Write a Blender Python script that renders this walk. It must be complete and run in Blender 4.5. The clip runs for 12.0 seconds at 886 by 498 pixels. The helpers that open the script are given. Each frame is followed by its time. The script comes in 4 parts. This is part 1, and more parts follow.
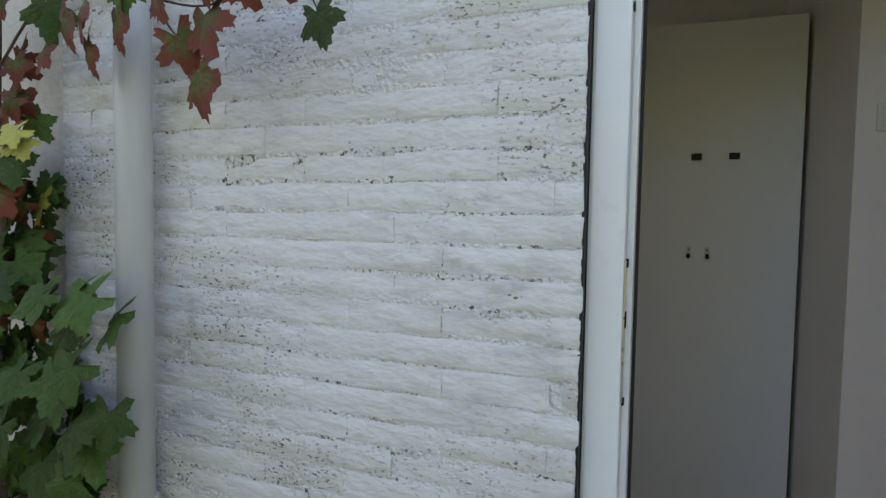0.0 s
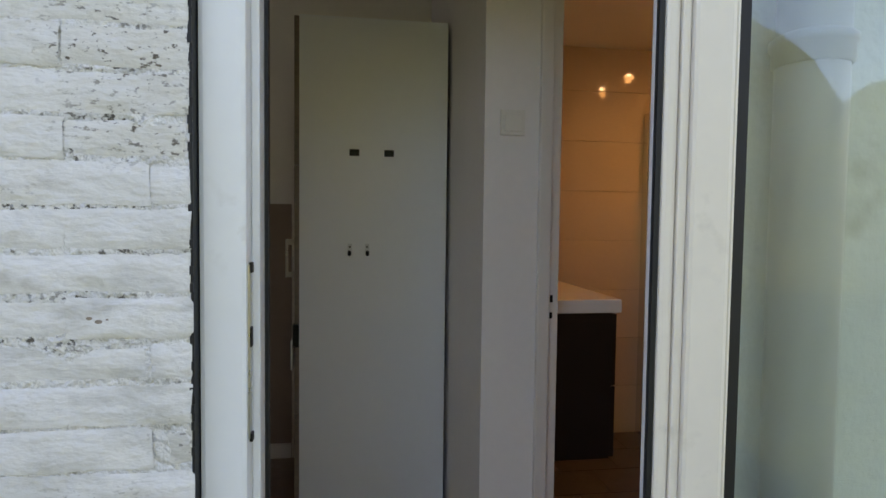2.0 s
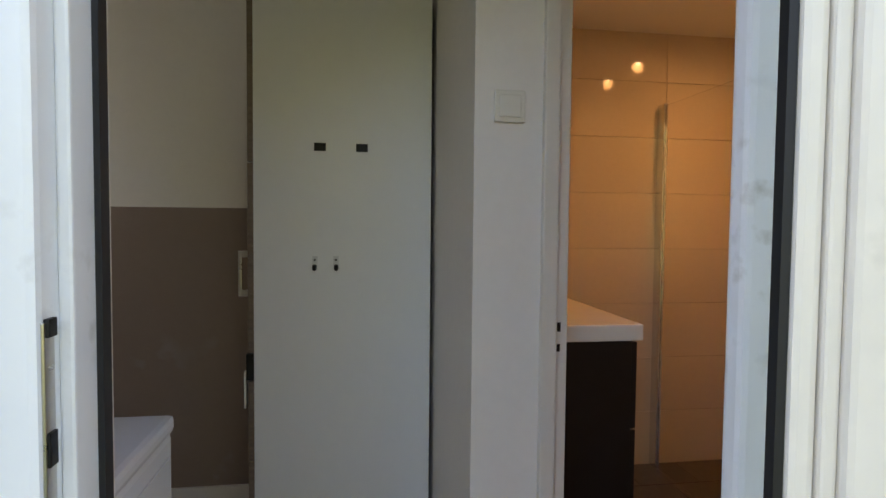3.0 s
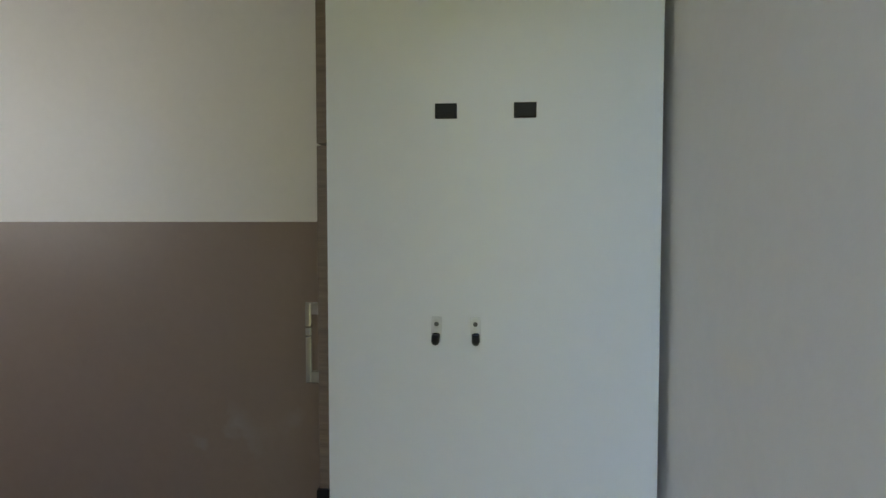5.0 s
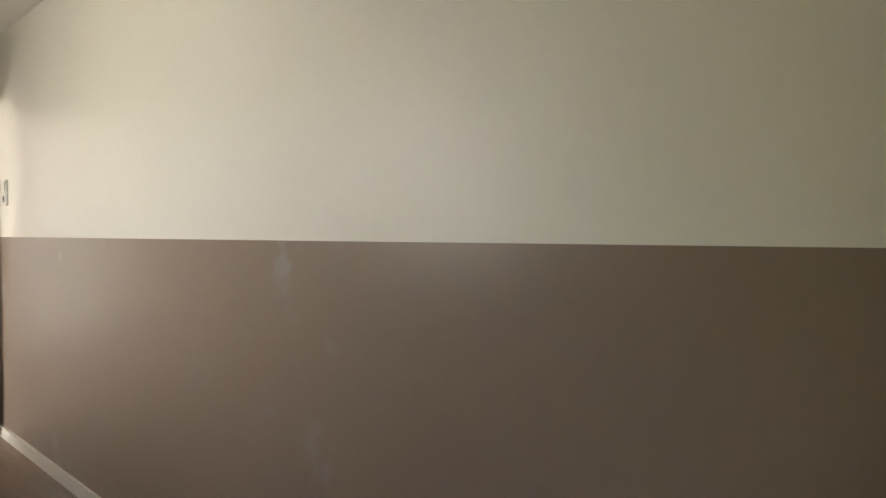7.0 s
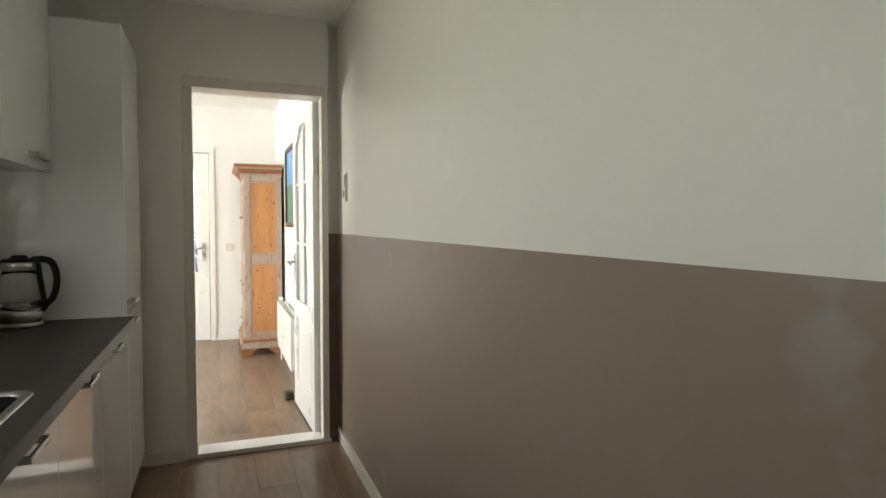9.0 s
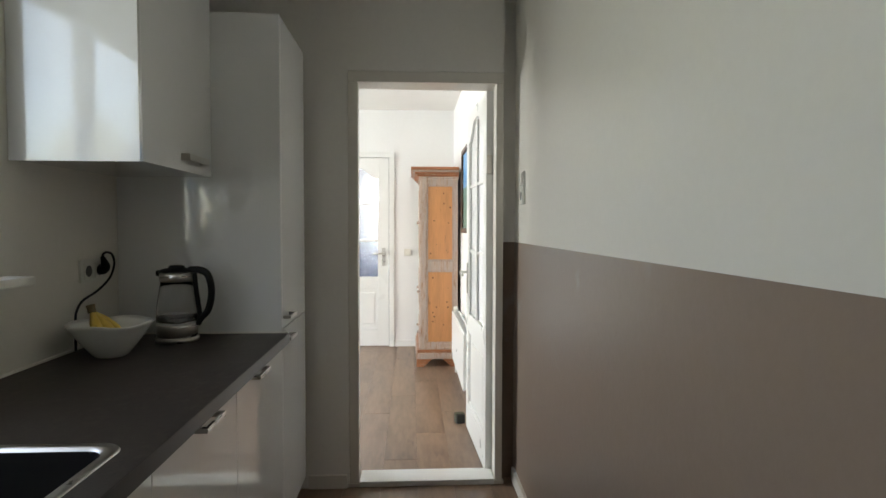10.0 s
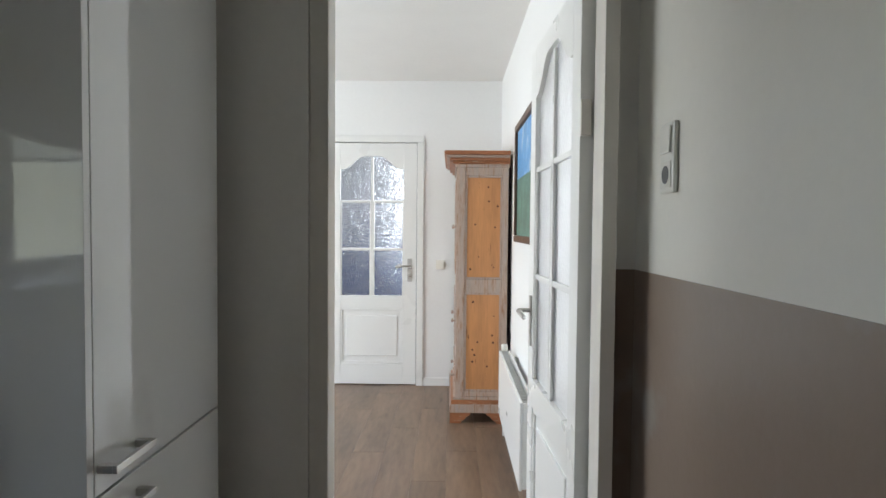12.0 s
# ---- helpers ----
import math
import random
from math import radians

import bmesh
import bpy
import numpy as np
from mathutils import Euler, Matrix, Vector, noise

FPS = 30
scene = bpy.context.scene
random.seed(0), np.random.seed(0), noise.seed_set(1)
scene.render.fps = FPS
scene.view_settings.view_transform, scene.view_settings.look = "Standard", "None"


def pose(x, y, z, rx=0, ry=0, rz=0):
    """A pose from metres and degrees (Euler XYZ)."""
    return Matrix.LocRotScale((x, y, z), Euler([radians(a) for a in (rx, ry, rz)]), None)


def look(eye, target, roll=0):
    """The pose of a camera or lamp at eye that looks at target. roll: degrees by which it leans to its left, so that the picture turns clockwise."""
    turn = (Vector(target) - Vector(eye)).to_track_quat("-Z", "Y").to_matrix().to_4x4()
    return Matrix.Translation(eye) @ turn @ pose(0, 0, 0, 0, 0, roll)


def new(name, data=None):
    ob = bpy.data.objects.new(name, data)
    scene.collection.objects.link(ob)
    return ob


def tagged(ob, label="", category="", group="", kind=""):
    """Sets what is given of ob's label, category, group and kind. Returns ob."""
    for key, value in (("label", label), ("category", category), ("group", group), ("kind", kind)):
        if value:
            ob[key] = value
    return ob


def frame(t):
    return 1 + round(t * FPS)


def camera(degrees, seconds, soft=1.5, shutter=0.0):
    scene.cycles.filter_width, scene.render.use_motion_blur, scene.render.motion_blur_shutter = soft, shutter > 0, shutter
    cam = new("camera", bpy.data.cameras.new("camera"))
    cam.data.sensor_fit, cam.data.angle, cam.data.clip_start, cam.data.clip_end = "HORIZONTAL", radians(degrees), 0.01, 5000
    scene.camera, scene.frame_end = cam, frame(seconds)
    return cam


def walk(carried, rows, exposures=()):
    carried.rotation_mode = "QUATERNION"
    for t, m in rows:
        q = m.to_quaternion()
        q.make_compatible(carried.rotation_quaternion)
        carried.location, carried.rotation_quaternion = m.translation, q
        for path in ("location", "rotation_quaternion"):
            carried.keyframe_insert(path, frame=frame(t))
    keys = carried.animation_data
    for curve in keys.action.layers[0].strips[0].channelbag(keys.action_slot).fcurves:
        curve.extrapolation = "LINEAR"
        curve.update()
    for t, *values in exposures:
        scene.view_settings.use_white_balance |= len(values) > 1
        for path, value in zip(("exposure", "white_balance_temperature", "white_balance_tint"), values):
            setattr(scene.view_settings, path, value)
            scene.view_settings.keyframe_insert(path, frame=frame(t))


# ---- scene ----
cam = camera(74.3, 12.0)
PATH = [
    (0, (0.139, -2.534, 1.197), (-0.595, -0.676, 1.091), 1.0),
    (0.5, (0.103, -2.618, 1.177), (-0.258, -0.653, 1.081), 0.9),
    (1, (0.108, -2.611, 1.166), (0.087, -0.614, 1.075), 0.8),
    (1.5, (0.139, -2.501, 1.177), (0.343, -0.514, 1.083), 0.8),
    (2, (0.215, -2.322, 1.193), (0.512, -0.346, 1.098), 0.7),
    (2.5, (0.277, -2.142, 1.198), (0.591, -0.169, 1.102), 0.4),
    (2.7, (0.307, -2.069, 1.204), (0.623, -0.096, 1.115), 0.5),
    (4.5, (0.326, -1.257, 1.242), (0.376, 0.74, 1.148), 0.1),
    (5, (0.28, -1.013, 1.263), (0.132, 0.98, 1.176), -0.0),
    (5.5, (0.224, -0.816, 1.282), (-0.265, 1.121, 1.199), -0.1),
    (6, (0.137, -0.676, 1.296), (-0.649, 1.161, 1.211), -0.3),
    (6.5, (0.026, -0.528, 1.285), (-1.017, 1.178, 1.233), -0.0),
    (8.3, (-0.743, -0.128, 1.304), (-2.479, 0.863, 1.218), 0.0),
    (8.5, (-0.866, -0.098, 1.31), (-2.642, 0.818, 1.229), 0.3),
    (9, (-1.135, -0.035, 1.331), (-3.002, 0.676, 1.244), 0.1),
    (9.5, (-1.4, 0.031, 1.357), (-3.366, 0.387, 1.28), 0.1),
    (10, (-1.658, 0.097, 1.35), (-3.653, 0.206, 1.273), 0.1),
    (10.5, (-1.989, 0.14, 1.349), (-3.988, 0.16, 1.276), 0.0),
    (11, (-2.352, 0.173, 1.354), (-4.351, 0.178, 1.284), 0.0),
    (11.5, (-2.755, 0.177, 1.37), (-4.754, 0.163, 1.296), 0.1),
    (12, (-3.151, 0.145, 1.374), (-5.15, 0.119, 1.304), 0.5),
]
EXPOSURES = [(0, 1.85, 7450, 23), (1.5, 1.95, 7650, 24), (2.7, 2.5, 7700, 24), (4.5, 3.35, 6700, 16), (5.5, 3.5, 7350, 19), (6.5, 3.65, 8000, 19), (8.3, 3.1, 7600, 12), (9.5, 2.8, 7150, 11), (10.5, 2.6, 6600, 11), (11.5, 2.45, 6450, 11), (12, 2.3, 6400, 12)]
walk(cam, [(t, look(eye, target, roll)) for t, eye, target, roll in PATH], EXPOSURES)
SKY, E_LIVING, E_HALL, E_BATH = 0.15, 21, 7, 1.15

# ---- light ----
world = bpy.data.worlds.new("world")
scene.world = world
world.use_nodes = True
wn = world.node_tree
sky = wn.nodes.new("ShaderNodeTexSky")
sky.sky_type = "NISHITA"
sky.sun_disc = False
SUN_EL, SUN_ROT = radians(38), radians(20)
sky.sun_elevation, sky.sun_rotation = SUN_EL, SUN_ROT
wn.links.new(sky.outputs[0], wn.nodes["Background"].inputs[0])
wn.nodes["Background"].inputs[1].default_value = SKY


def lamp(name, kind, m, energy, color, size=None, size_y=None, angle=None):
    d = bpy.data.lights.new(name, kind)
    d.energy, d.color = energy, color
    if kind == "AREA":
        d.shape, d.size, d.size_y = "RECTANGLE", size, size_y
    if kind == "SPOT":
        d.spot_size, d.spot_blend, d.shadow_soft_size = angle, 1.0, 0.03
    if kind == "SUN":
        d.angle = angle
    ob = new(name, d)
    ob.matrix_world = m
    return ob


# the sun stands behind the house, so that the garden front lies in shade
sd = Vector((math.sin(SUN_ROT) * math.cos(SUN_EL), math.cos(SUN_ROT) * math.cos(SUN_EL), math.sin(SUN_EL)))
lamp("sun", "SUN", look(sd * 30, (0, 0, 0)), 4.0, (1.0, 0.94, 0.85), angle=radians(1))
# daylight in the window openings; those of living room and hall are assumed
lamp("kitchen_window_light", "AREA", look((-2.6, -1.43, 1.72), (-2.6, 1, 1.3)), 1.35, (0.92, 0.98, 1.0), 1.4, 1.0)
# added fill lamps at unseen openings, to brighten living room and hall
lamp("living_assumed_window_light", "AREA", look((-6.5, -3.55, 1.4), (-6.5, 0, 1.2)), E_LIVING, (0.9, 0.96, 1.0), 2.4, 1.7)
lamp("hall_assumed_window_light", "AREA", look((-9.85, 0.3, 1.6), (-8, -0.4, 1.3)), E_HALL, (0.9, 0.95, 1.0), 0.9, 1.4)
# warm bathroom spots
for sx, sy in ((1.5, -0.22), (1.95, 0.25), (1.95, -0.15)):
    lamp("bathroom_spot_light", "SPOT", look((sx, sy, 2.125), (sx, sy + 0.05, 0)), E_BATH, (1.0, 0.5, 0.16), angle=radians(176))


# ---- materials ----
def mat(name, col, rough=0.5, metal=0.0, var=0.12, scale=4.0, fine=60.0, bump=0.0, bscale=80.0, alt=None, rvar=0.1, stretch=(1, 1, 1), coat=0.0, spots=None, rand=0.0, spec=0.5, world_pos=False, relief=0.01):
    """Two scales of variation in colour and gloss, fine relief and, where wanted, stains of a second colour."""
    m = bpy.data.materials.new(name)
    m.use_nodes = True
    t = m.node_tree
    nd, ln = t.nodes, t.links
    b = nd["Principled BSDF"]
    tc = nd.new("ShaderNodeTexCoord")
    mp = nd.new("ShaderNodeMapping")
    mp.inputs["Scale"].default_value = stretch
    ln.new(nd.new("ShaderNodeNewGeometry").outputs["Position"] if world_pos else tc.outputs["Object"], mp.inputs[0])
    vec = mp.outputs[0]
    if rand:
        oi = nd.new("ShaderNodeObjectInfo")
        ad = nd.new("ShaderNodeVectorMath")
        ad.operation = "MULTIPLY_ADD"
        cx = nd.new("ShaderNodeCombineXYZ")
        for i in range(3):
            ln.new(oi.outputs["Random"], cx.inputs[i])
        ln.new(cx.outputs[0], ad.inputs[0])
        ad.inputs[1].default_value = (37, 21, 13)
        ln.new(mp.outputs[0], ad.inputs[2])
        vec = ad.outputs[0]

    def tex(s, detail=4):
        n = nd.new("ShaderNodeTexNoise")
        n.inputs["Scale"].default_value, n.inputs["Detail"].default_value = s, detail
        ln.new(vec, n.inputs["Vector"])
        return n.outputs["Fac"]

    def mix(a, c, f, mode="MIX"):
        x = nd.new("ShaderNodeMix")
        x.data_type, x.blend_type = "RGBA", mode
        for sock, v in ((x.inputs[6], a), (x.inputs[7], c)):
            if isinstance(v, tuple):
                sock.default_value = (*v, 1)
            else:
                ln.new(v, sock)
        if isinstance(f, float):
            x.inputs[0].default_value = f
        else:
            ln.new(f, x.inputs[0])
        return x.outputs[2]

    def ramp(f, lo, hi):
        r = nd.new("ShaderNodeMapRange")
        r.inputs[1].default_value, r.inputs[2].default_value = lo, hi
        ln.new(f, r.inputs[0])
        return r.outputs[0]

    dark = tuple(max(0, c * (1 - var)) for c in col)
    light = tuple(min(1, c * (1 + var)) for c in col)
    big, small = tex(scale), tex(fine)
    c = mix(dark if alt is None else alt, light, ramp(big, 0.3, 0.7))
    c = mix(c, mix(dark, light, ramp(small, 0.3, 0.7)), 0.4)
    if rand:
        v = nd.new("ShaderNodeMapRange")
        v.inputs[3].default_value, v.inputs[4].default_value = 1 - rand, 1 + rand
        ln.new(oi.outputs["Random"], v.inputs[0])
        c = mix(c, v.outputs[0], 1.0, "MULTIPLY")
    for s in spots or ():
        scol, sscale, lo, hi, area, alo, ahi = s
        f = nd.new("ShaderNodeMath")
        f.operation = "MULTIPLY"
        ln.new(ramp(tex(sscale, 6), lo, hi), f.inputs[0])
        ln.new(ramp(tex(area, 2), alo, ahi), f.inputs[1])
        c = mix(c, scol, f.outputs[0])
    ln.new(c, b.inputs["Base Color"])
    r = nd.new("ShaderNodeMapRange")
    r.inputs[3].default_value, r.inputs[4].default_value = max(0.02, rough - rvar * rough), min(1, rough + rvar * rough)
    ln.new(big, r.inputs[0])
    ln.new(r.outputs[0], b.inputs["Roughness"])
    b.inputs["Metallic"].default_value = metal
    b.inputs["Coat Weight"].default_value = coat
    b.inputs["Specular IOR Level"].default_value = spec
    if bump:
        bp = nd.new("ShaderNodeBump")
        bp.inputs["Strength"].default_value, bp.inputs["Distance"].default_value = bump, relief
        ln.new(tex(bscale, 8), bp.inputs["Height"])
        ln.new(bp.outputs[0], b.inputs["Normal"])
    return m


def glass_mat(name, col=(1, 1, 1), rough=0.0, bump=0.0, bscale=90.0):
    m = bpy.data.materials.new(name)
    m.use_nodes = True
    nd, ln = m.node_tree.nodes, m.node_tree.links
    b = nd["Principled BSDF"]
    b.inputs["Base Color"].default_value = (*col, 1)
    b.inputs["Transmission Weight"].default_value = 1
    b.inputs["Roughness"].default_value = rough
    b.inputs["IOR"].default_value = 1.45
    if bump:
        tc = nd.new("ShaderNodeTexCoord")
        v = nd.new("ShaderNodeTexVoronoi")
        v.inputs["Scale"].default_value = bscale
        n = nd.new("ShaderNodeTexNoise")
        n.inputs["Scale"].default_value = bscale * 0.8
        mx = nd.new("ShaderNodeMath")
        ln.new(tc.outputs["Object"], v.inputs["Vector"])
        ln.new(tc.outputs["Object"], n.inputs["Vector"])
        ln.new(v.outputs["Distance"], mx.inputs[0])
        ln.new(n.outputs["Fac"], mx.inputs[1])
        bp = nd.new("ShaderNodeBump")
        bp.inputs["Strength"].default_value, bp.inputs["Distance"].default_value = bump, 0.01
        ln.new(mx.outputs[0], bp.inputs["Height"])
        ln.new(bp.outputs[0], b.inputs["Normal"])
    return m


def glow_mat(name, col, power):
    m = bpy.data.materials.new(name)
    m.use_nodes = True
    b = m.node_tree.nodes["Principled BSDF"]
    b.inputs["Emission Color"].default_value, b.inputs["Emission Strength"].default_value = (*col, 1), power
    return m


PAINT_STAINS = [((0.5, 0.49, 0.45), 11, 0.48, 0.7, 1.3, 0.42, 0.6), ((0.32, 0.29, 0.23), 22, 0.55, 0.78, 3.5, 0.5, 0.72), ((0.56, 0.52, 0.42), 4, 0.5, 0.75, 1.7, 0.38, 0.6)]
SPECKS = [((0.09, 0.08, 0.065), 110, 0.55, 0.65, 6, 0.44, 0.6)]
BRICK = mat("painted_brick", (0.74, 0.725, 0.695), 0.8, var=0.05, scale=7, fine=45, bump=0.8, bscale=24, relief=0.013, stretch=(0.7, 1, 1.3), spots=PAINT_STAINS + [((0.12, 0.1, 0.08), 130, 0.58, 0.66, 4, 0.5, 0.63)], world_pos=True)
MORTAR = mat("painted_mortar", (0.745, 0.73, 0.695), 0.85, var=0.07, scale=9, fine=70, bump=0.8, bscale=85, spots=PAINT_STAINS + SPECKS, world_pos=True, relief=0.016)
RENDER = mat("garden_render", (0.62, 0.57, 0.48), 0.9, var=0.12, scale=3, bump=0.5, bscale=60)
SMOOTH = mat("pale_render", (0.66, 0.68, 0.62), 0.85, var=0.06, scale=3, fine=40, bump=0.25, bscale=50, spots=[((0.42, 0.43, 0.36), 9, 0.55, 0.75, 2, 0.5, 0.7)])
PAVING = mat("garden_lawn", (0.065, 0.085, 0.03), 0.95, var=0.35, scale=1.5, fine=30, bump=0.4, bscale=20)
HEDGE = mat("garden_hedge", (0.115, 0.13, 0.05), 0.9, var=0.5, scale=2, fine=12, bump=0.8, bscale=9)
PVC = mat("white_pvc", (0.78, 0.79, 0.78), 0.32, var=0.03, scale=2, fine=30, bump=0.02, bscale=120, spots=[((0.5, 0.48, 0.43), 30, 0.55, 0.75, 3, 0.5, 0.7)])
CREAM_PVC = mat("cream_pvc", (0.76, 0.70, 0.60), 0.38, var=0.04, scale=2, fine=30, spots=[((0.6, 0.55, 0.46), 40, 0.56, 0.75, 4, 0.5, 0.7)])
RUBBER = mat("black_rubber", (0.007, 0.0075, 0.009), 0.6, var=0.3, scale=20)
PIPE = mat("pvc_pipe", (0.50, 0.50, 0.47), 0.45, var=0.07, scale=3, fine=50, stretch=(1, 1, 0.2), spots=[((0.3, 0.3, 0.26), 14, 0.55, 0.75, 3, 0.45, 0.7)])
WALL = mat("wall_paint", (0.79, 0.76, 0.69), 0.4, var=0.025, scale=1.2, fine=40, bump=0.05, bscale=45, rvar=0.1)
WALLW = mat("white_wall_paint", (0.84, 0.84, 0.83), 0.6, var=0.02, scale=1.5, fine=40, bump=0.05, bscale=60)
TAUPE = mat("taupe_wall_paint", (0.265, 0.198, 0.155), 0.36, var=0.05, scale=1.0, fine=35, bump=0.06, bscale=45, rvar=0.1,
            spots=[((0.30, 0.26, 0.23), 3.5, 0.6, 0.66, 2, 0.5, 0.6)])
VESTWALL = mat("vestibule_paint", (0.8, 0.775, 0.735), 0.5, var=0.03, scale=1.5, fine=40, bump=0.08, bscale=50)
CEIL = mat("ceiling_paint", (0.84, 0.83, 0.8), 0.85, var=0.02, bump=0.04, bscale=90)
PANEL = mat("cabinet_side_white", (0.76, 0.78, 0.79), 0.35, var=0.02, scale=1.5, fine=30)
WOODPRINT = mat("grey_wood_print", (0.17, 0.125, 0.095), 0.45, var=0.35, scale=3, fine=25, stretch=(1, 3, 26), bump=0.05, bscale=40)
GLOSS = mat("white_gloss_front", (0.8, 0.8, 0.79), 0.07, var=0.01, scale=2, fine=30, coat=0.5)
CARCASS = mat("white_carcass", (0.66, 0.66, 0.65), 0.4, var=0.03)
WORKTOP = mat("dark_laminate_worktop", (0.026, 0.019, 0.016), 0.46, var=0.25, scale=7, fine=90, bump=0.06, bscale=160, spots=[((0.06, 0.046, 0.04), 34, 0.5, 0.72, 5, 0.35, 0.65), ((0.008, 0.007, 0.007), 70, 0.55, 0.66, 9, 0.45, 0.6)])
STEEL = mat("brushed_steel", (0.55, 0.53, 0.5), 0.28, metal=1.0, var=0.08, scale=6, fine=120, stretch=(1, 1, 12))
ZINC = mat("zinc_plated_steel", (0.6, 0.61, 0.63), 0.45, metal=0.5, var=0.15, scale=60)
CHROME = mat("chrome", (0.75, 0.75, 0.75), 0.12, metal=1.0, var=0.03)
BLACK = mat("black_plastic", (0.007, 0.007, 0.008), 0.45, spec=0.25, var=0.2, scale=15)
WHITEPL = mat("white_plastic", (0.76, 0.745, 0.68), 0.3, var=0.02)
GREYPL = mat("grey_shadow_gap", (0.09, 0.09, 0.09), 0.6)
ENAMEL = mat("white_enamel", (0.74, 0.75, 0.77), 0.25, var=0.02)
PORCELAIN = mat("white_porcelain", (0.78, 0.77, 0.73), 0.14, var=0.02, coat=0.4)
BANANA = mat("banana_skin", (0.62, 0.42, 0.07), 0.5, var=0.15, scale=20, fine=90, spots=[((0.1, 0.06, 0.02), 50, 0.62, 0.7, 9, 0.5, 0.6)])
STALK = mat("banana_stalk", (0.16, 0.12, 0.05), 0.7, var=0.3, scale=30)
LAMINATE = mat("oak_laminate", (0.205, 0.132, 0.088), 0.34, var=0.4, scale=2.6, fine=14, stretch=(0.5, 2.4, 1), bump=0.05, bscale=60, rand=0.04, alt=(0.1, 0.066, 0.046), spots=[((0.06, 0.036, 0.024), 7, 0.6, 0.75, 3, 0.45, 0.65)])
JOINT = mat("floor_joint", (0.09, 0.055, 0.035), 0.6, var=0.2)
DOORPAINT = mat("white_door_lacquer", (0.8, 0.8, 0.78), 0.28, var=0.02, scale=2, bump=0.02, bscale=60)
FRAMEPAINT = mat("cream_frame_paint", (0.72, 0.68, 0.62), 0.36, var=0.03, scale=3, bump=0.03, bscale=50)
PINE = mat("honey_pine", (0.55, 0.25, 0.1), 0.42, var=0.2, scale=2.5, fine=14, stretch=(5, 5, 0.6), bump=0.05, bscale=40, spots=[((0.12, 0.04, 0.012), 9, 0.66, 0.7, 5, 0.45, 0.6)])
LIMED = mat("limed_pine", (0.42, 0.3, 0.235), 0.6, var=0.2, scale=4, fine=30, stretch=(6, 6, 0.8), alt=(0.4, 0.36, 0.34), bump=0.12, bscale=60, spots=[((0.30, 0.14, 0.065), 14, 0.5, 0.68, 4, 0.42, 0.62)])
REDPINE = mat("reddish_pine", (0.34, 0.13, 0.055), 0.45, var=0.25, scale=3, fine=25, stretch=(1, 1, 6), bump=0.08, bscale=40, spots=[((0.5, 0.38, 0.3), 18, 0.55, 0.7, 4, 0.45, 0.6)])
BATHTILE = mat("bathroom_wall_tile", (0.62, 0.52, 0.40), 0.06, var=0.04, scale=2, rand=0.03)
GROUT = mat("grout", (0.5, 0.45, 0.38), 0.8)
FLOORTILE = mat("dark_floor_tile", (0.07, 0.055, 0.045), 0.3, var=0.3, scale=5, fine=40, rand=0.15)
VANITY = mat("dark_vanity_front", (0.009, 0.008, 0.009), 0.3, var=0.2)
LEAF = mat("vine_leaf_green", (0.042, 0.085, 0.014), 0.6, spec=0.25, var=0.35, scale=14, fine=60, bump=0.3, bscale=70, rand=0.4, spots=[((0.2, 0.16, 0.04), 35, 0.55, 0.7, 9, 0.5, 0.65)])
LEAFRED = mat("vine_leaf_autumn", (0.075, 0.095, 0.022), 0.6, spec=0.25, var=0.4, scale=18, fine=60, bump=0.3, bscale=70, rand=0.3, alt=(0.045, 0.075, 0.015), spots=[((0.22, 0.03, 0.015), 16, 0.5, 0.62, 8, 0.4, 0.55)])


def redden_rim(m, col):
    """Autumn colour that creeps in from the leaf's rim, broken up by noise."""
    nd, ln = m.node_tree.nodes, m.node_tree.links
    base = nd["Principled BSDF"].inputs["Base Color"]
    src = base.links[0].from_socket
    tc, dist, ns, ad, rg, mx = (nd.new("ShaderNode" + k) for k in ("TexCoord", "VectorMath", "TexNoise", "Math", "MapRange", "Mix"))
    dist.operation = "DISTANCE"
    dist.inputs[1].default_value = (0, 0.26, 0)
    ns.inputs["Scale"].default_value = 9
    ad.operation, ad.inputs[1].default_value = "MULTIPLY_ADD", 0.35
    rg.inputs[1].default_value, rg.inputs[2].default_value = 0.36, 0.56
    mx.data_type = "RGBA"
    mx.inputs[7].default_value = (*col, 1)
    ln.new(tc.outputs["Object"], dist.inputs[0])
    ln.new(tc.outputs["Object"], ns.inputs["Vector"])
    ln.new(ns.outputs["Fac"], ad.inputs[0])
    ln.new(dist.outputs["Value"], ad.inputs[2])
    ln.new(ad.outputs[0], rg.inputs[0])
    ln.new(rg.outputs[0], mx.inputs[0])
    ln.new(src, mx.inputs[6])
    ln.new(mx.outputs[2], base)


redden_rim(LEAFRED, (0.17, 0.04, 0.02))
LEAFYEL = mat("vine_leaf_yellow", (0.36, 0.34, 0.05), 0.5, var=0.2, scale=18, fine=60, bump=0.3, bscale=70, rand=0.2)
BARK = mat("vine_bark", (0.1, 0.062, 0.038), 0.85, var=0.4, scale=20, bump=0.6, bscale=50)
GLASS = glass_mat("clear_glass")
DOORGLASS = glass_mat("tinted_door_glass", (0.9, 0.97, 0.95))
FROST = glass_mat("textured_glass", (0.97, 0.98, 1.0), 0.13, 0.85, 70)
FROSTLEAF = glass_mat("frosted_glass", (1, 1, 1), 0.4, 0.08, 75)
SINKSTEEL = mat("dark_sink_steel", (0.02, 0.021, 0.024), 0.3, metal=0.0, var=0.1, scale=8)
SPOTGLOW = glow_mat("spot_glow", (1.0, 0.72, 0.4), 14)
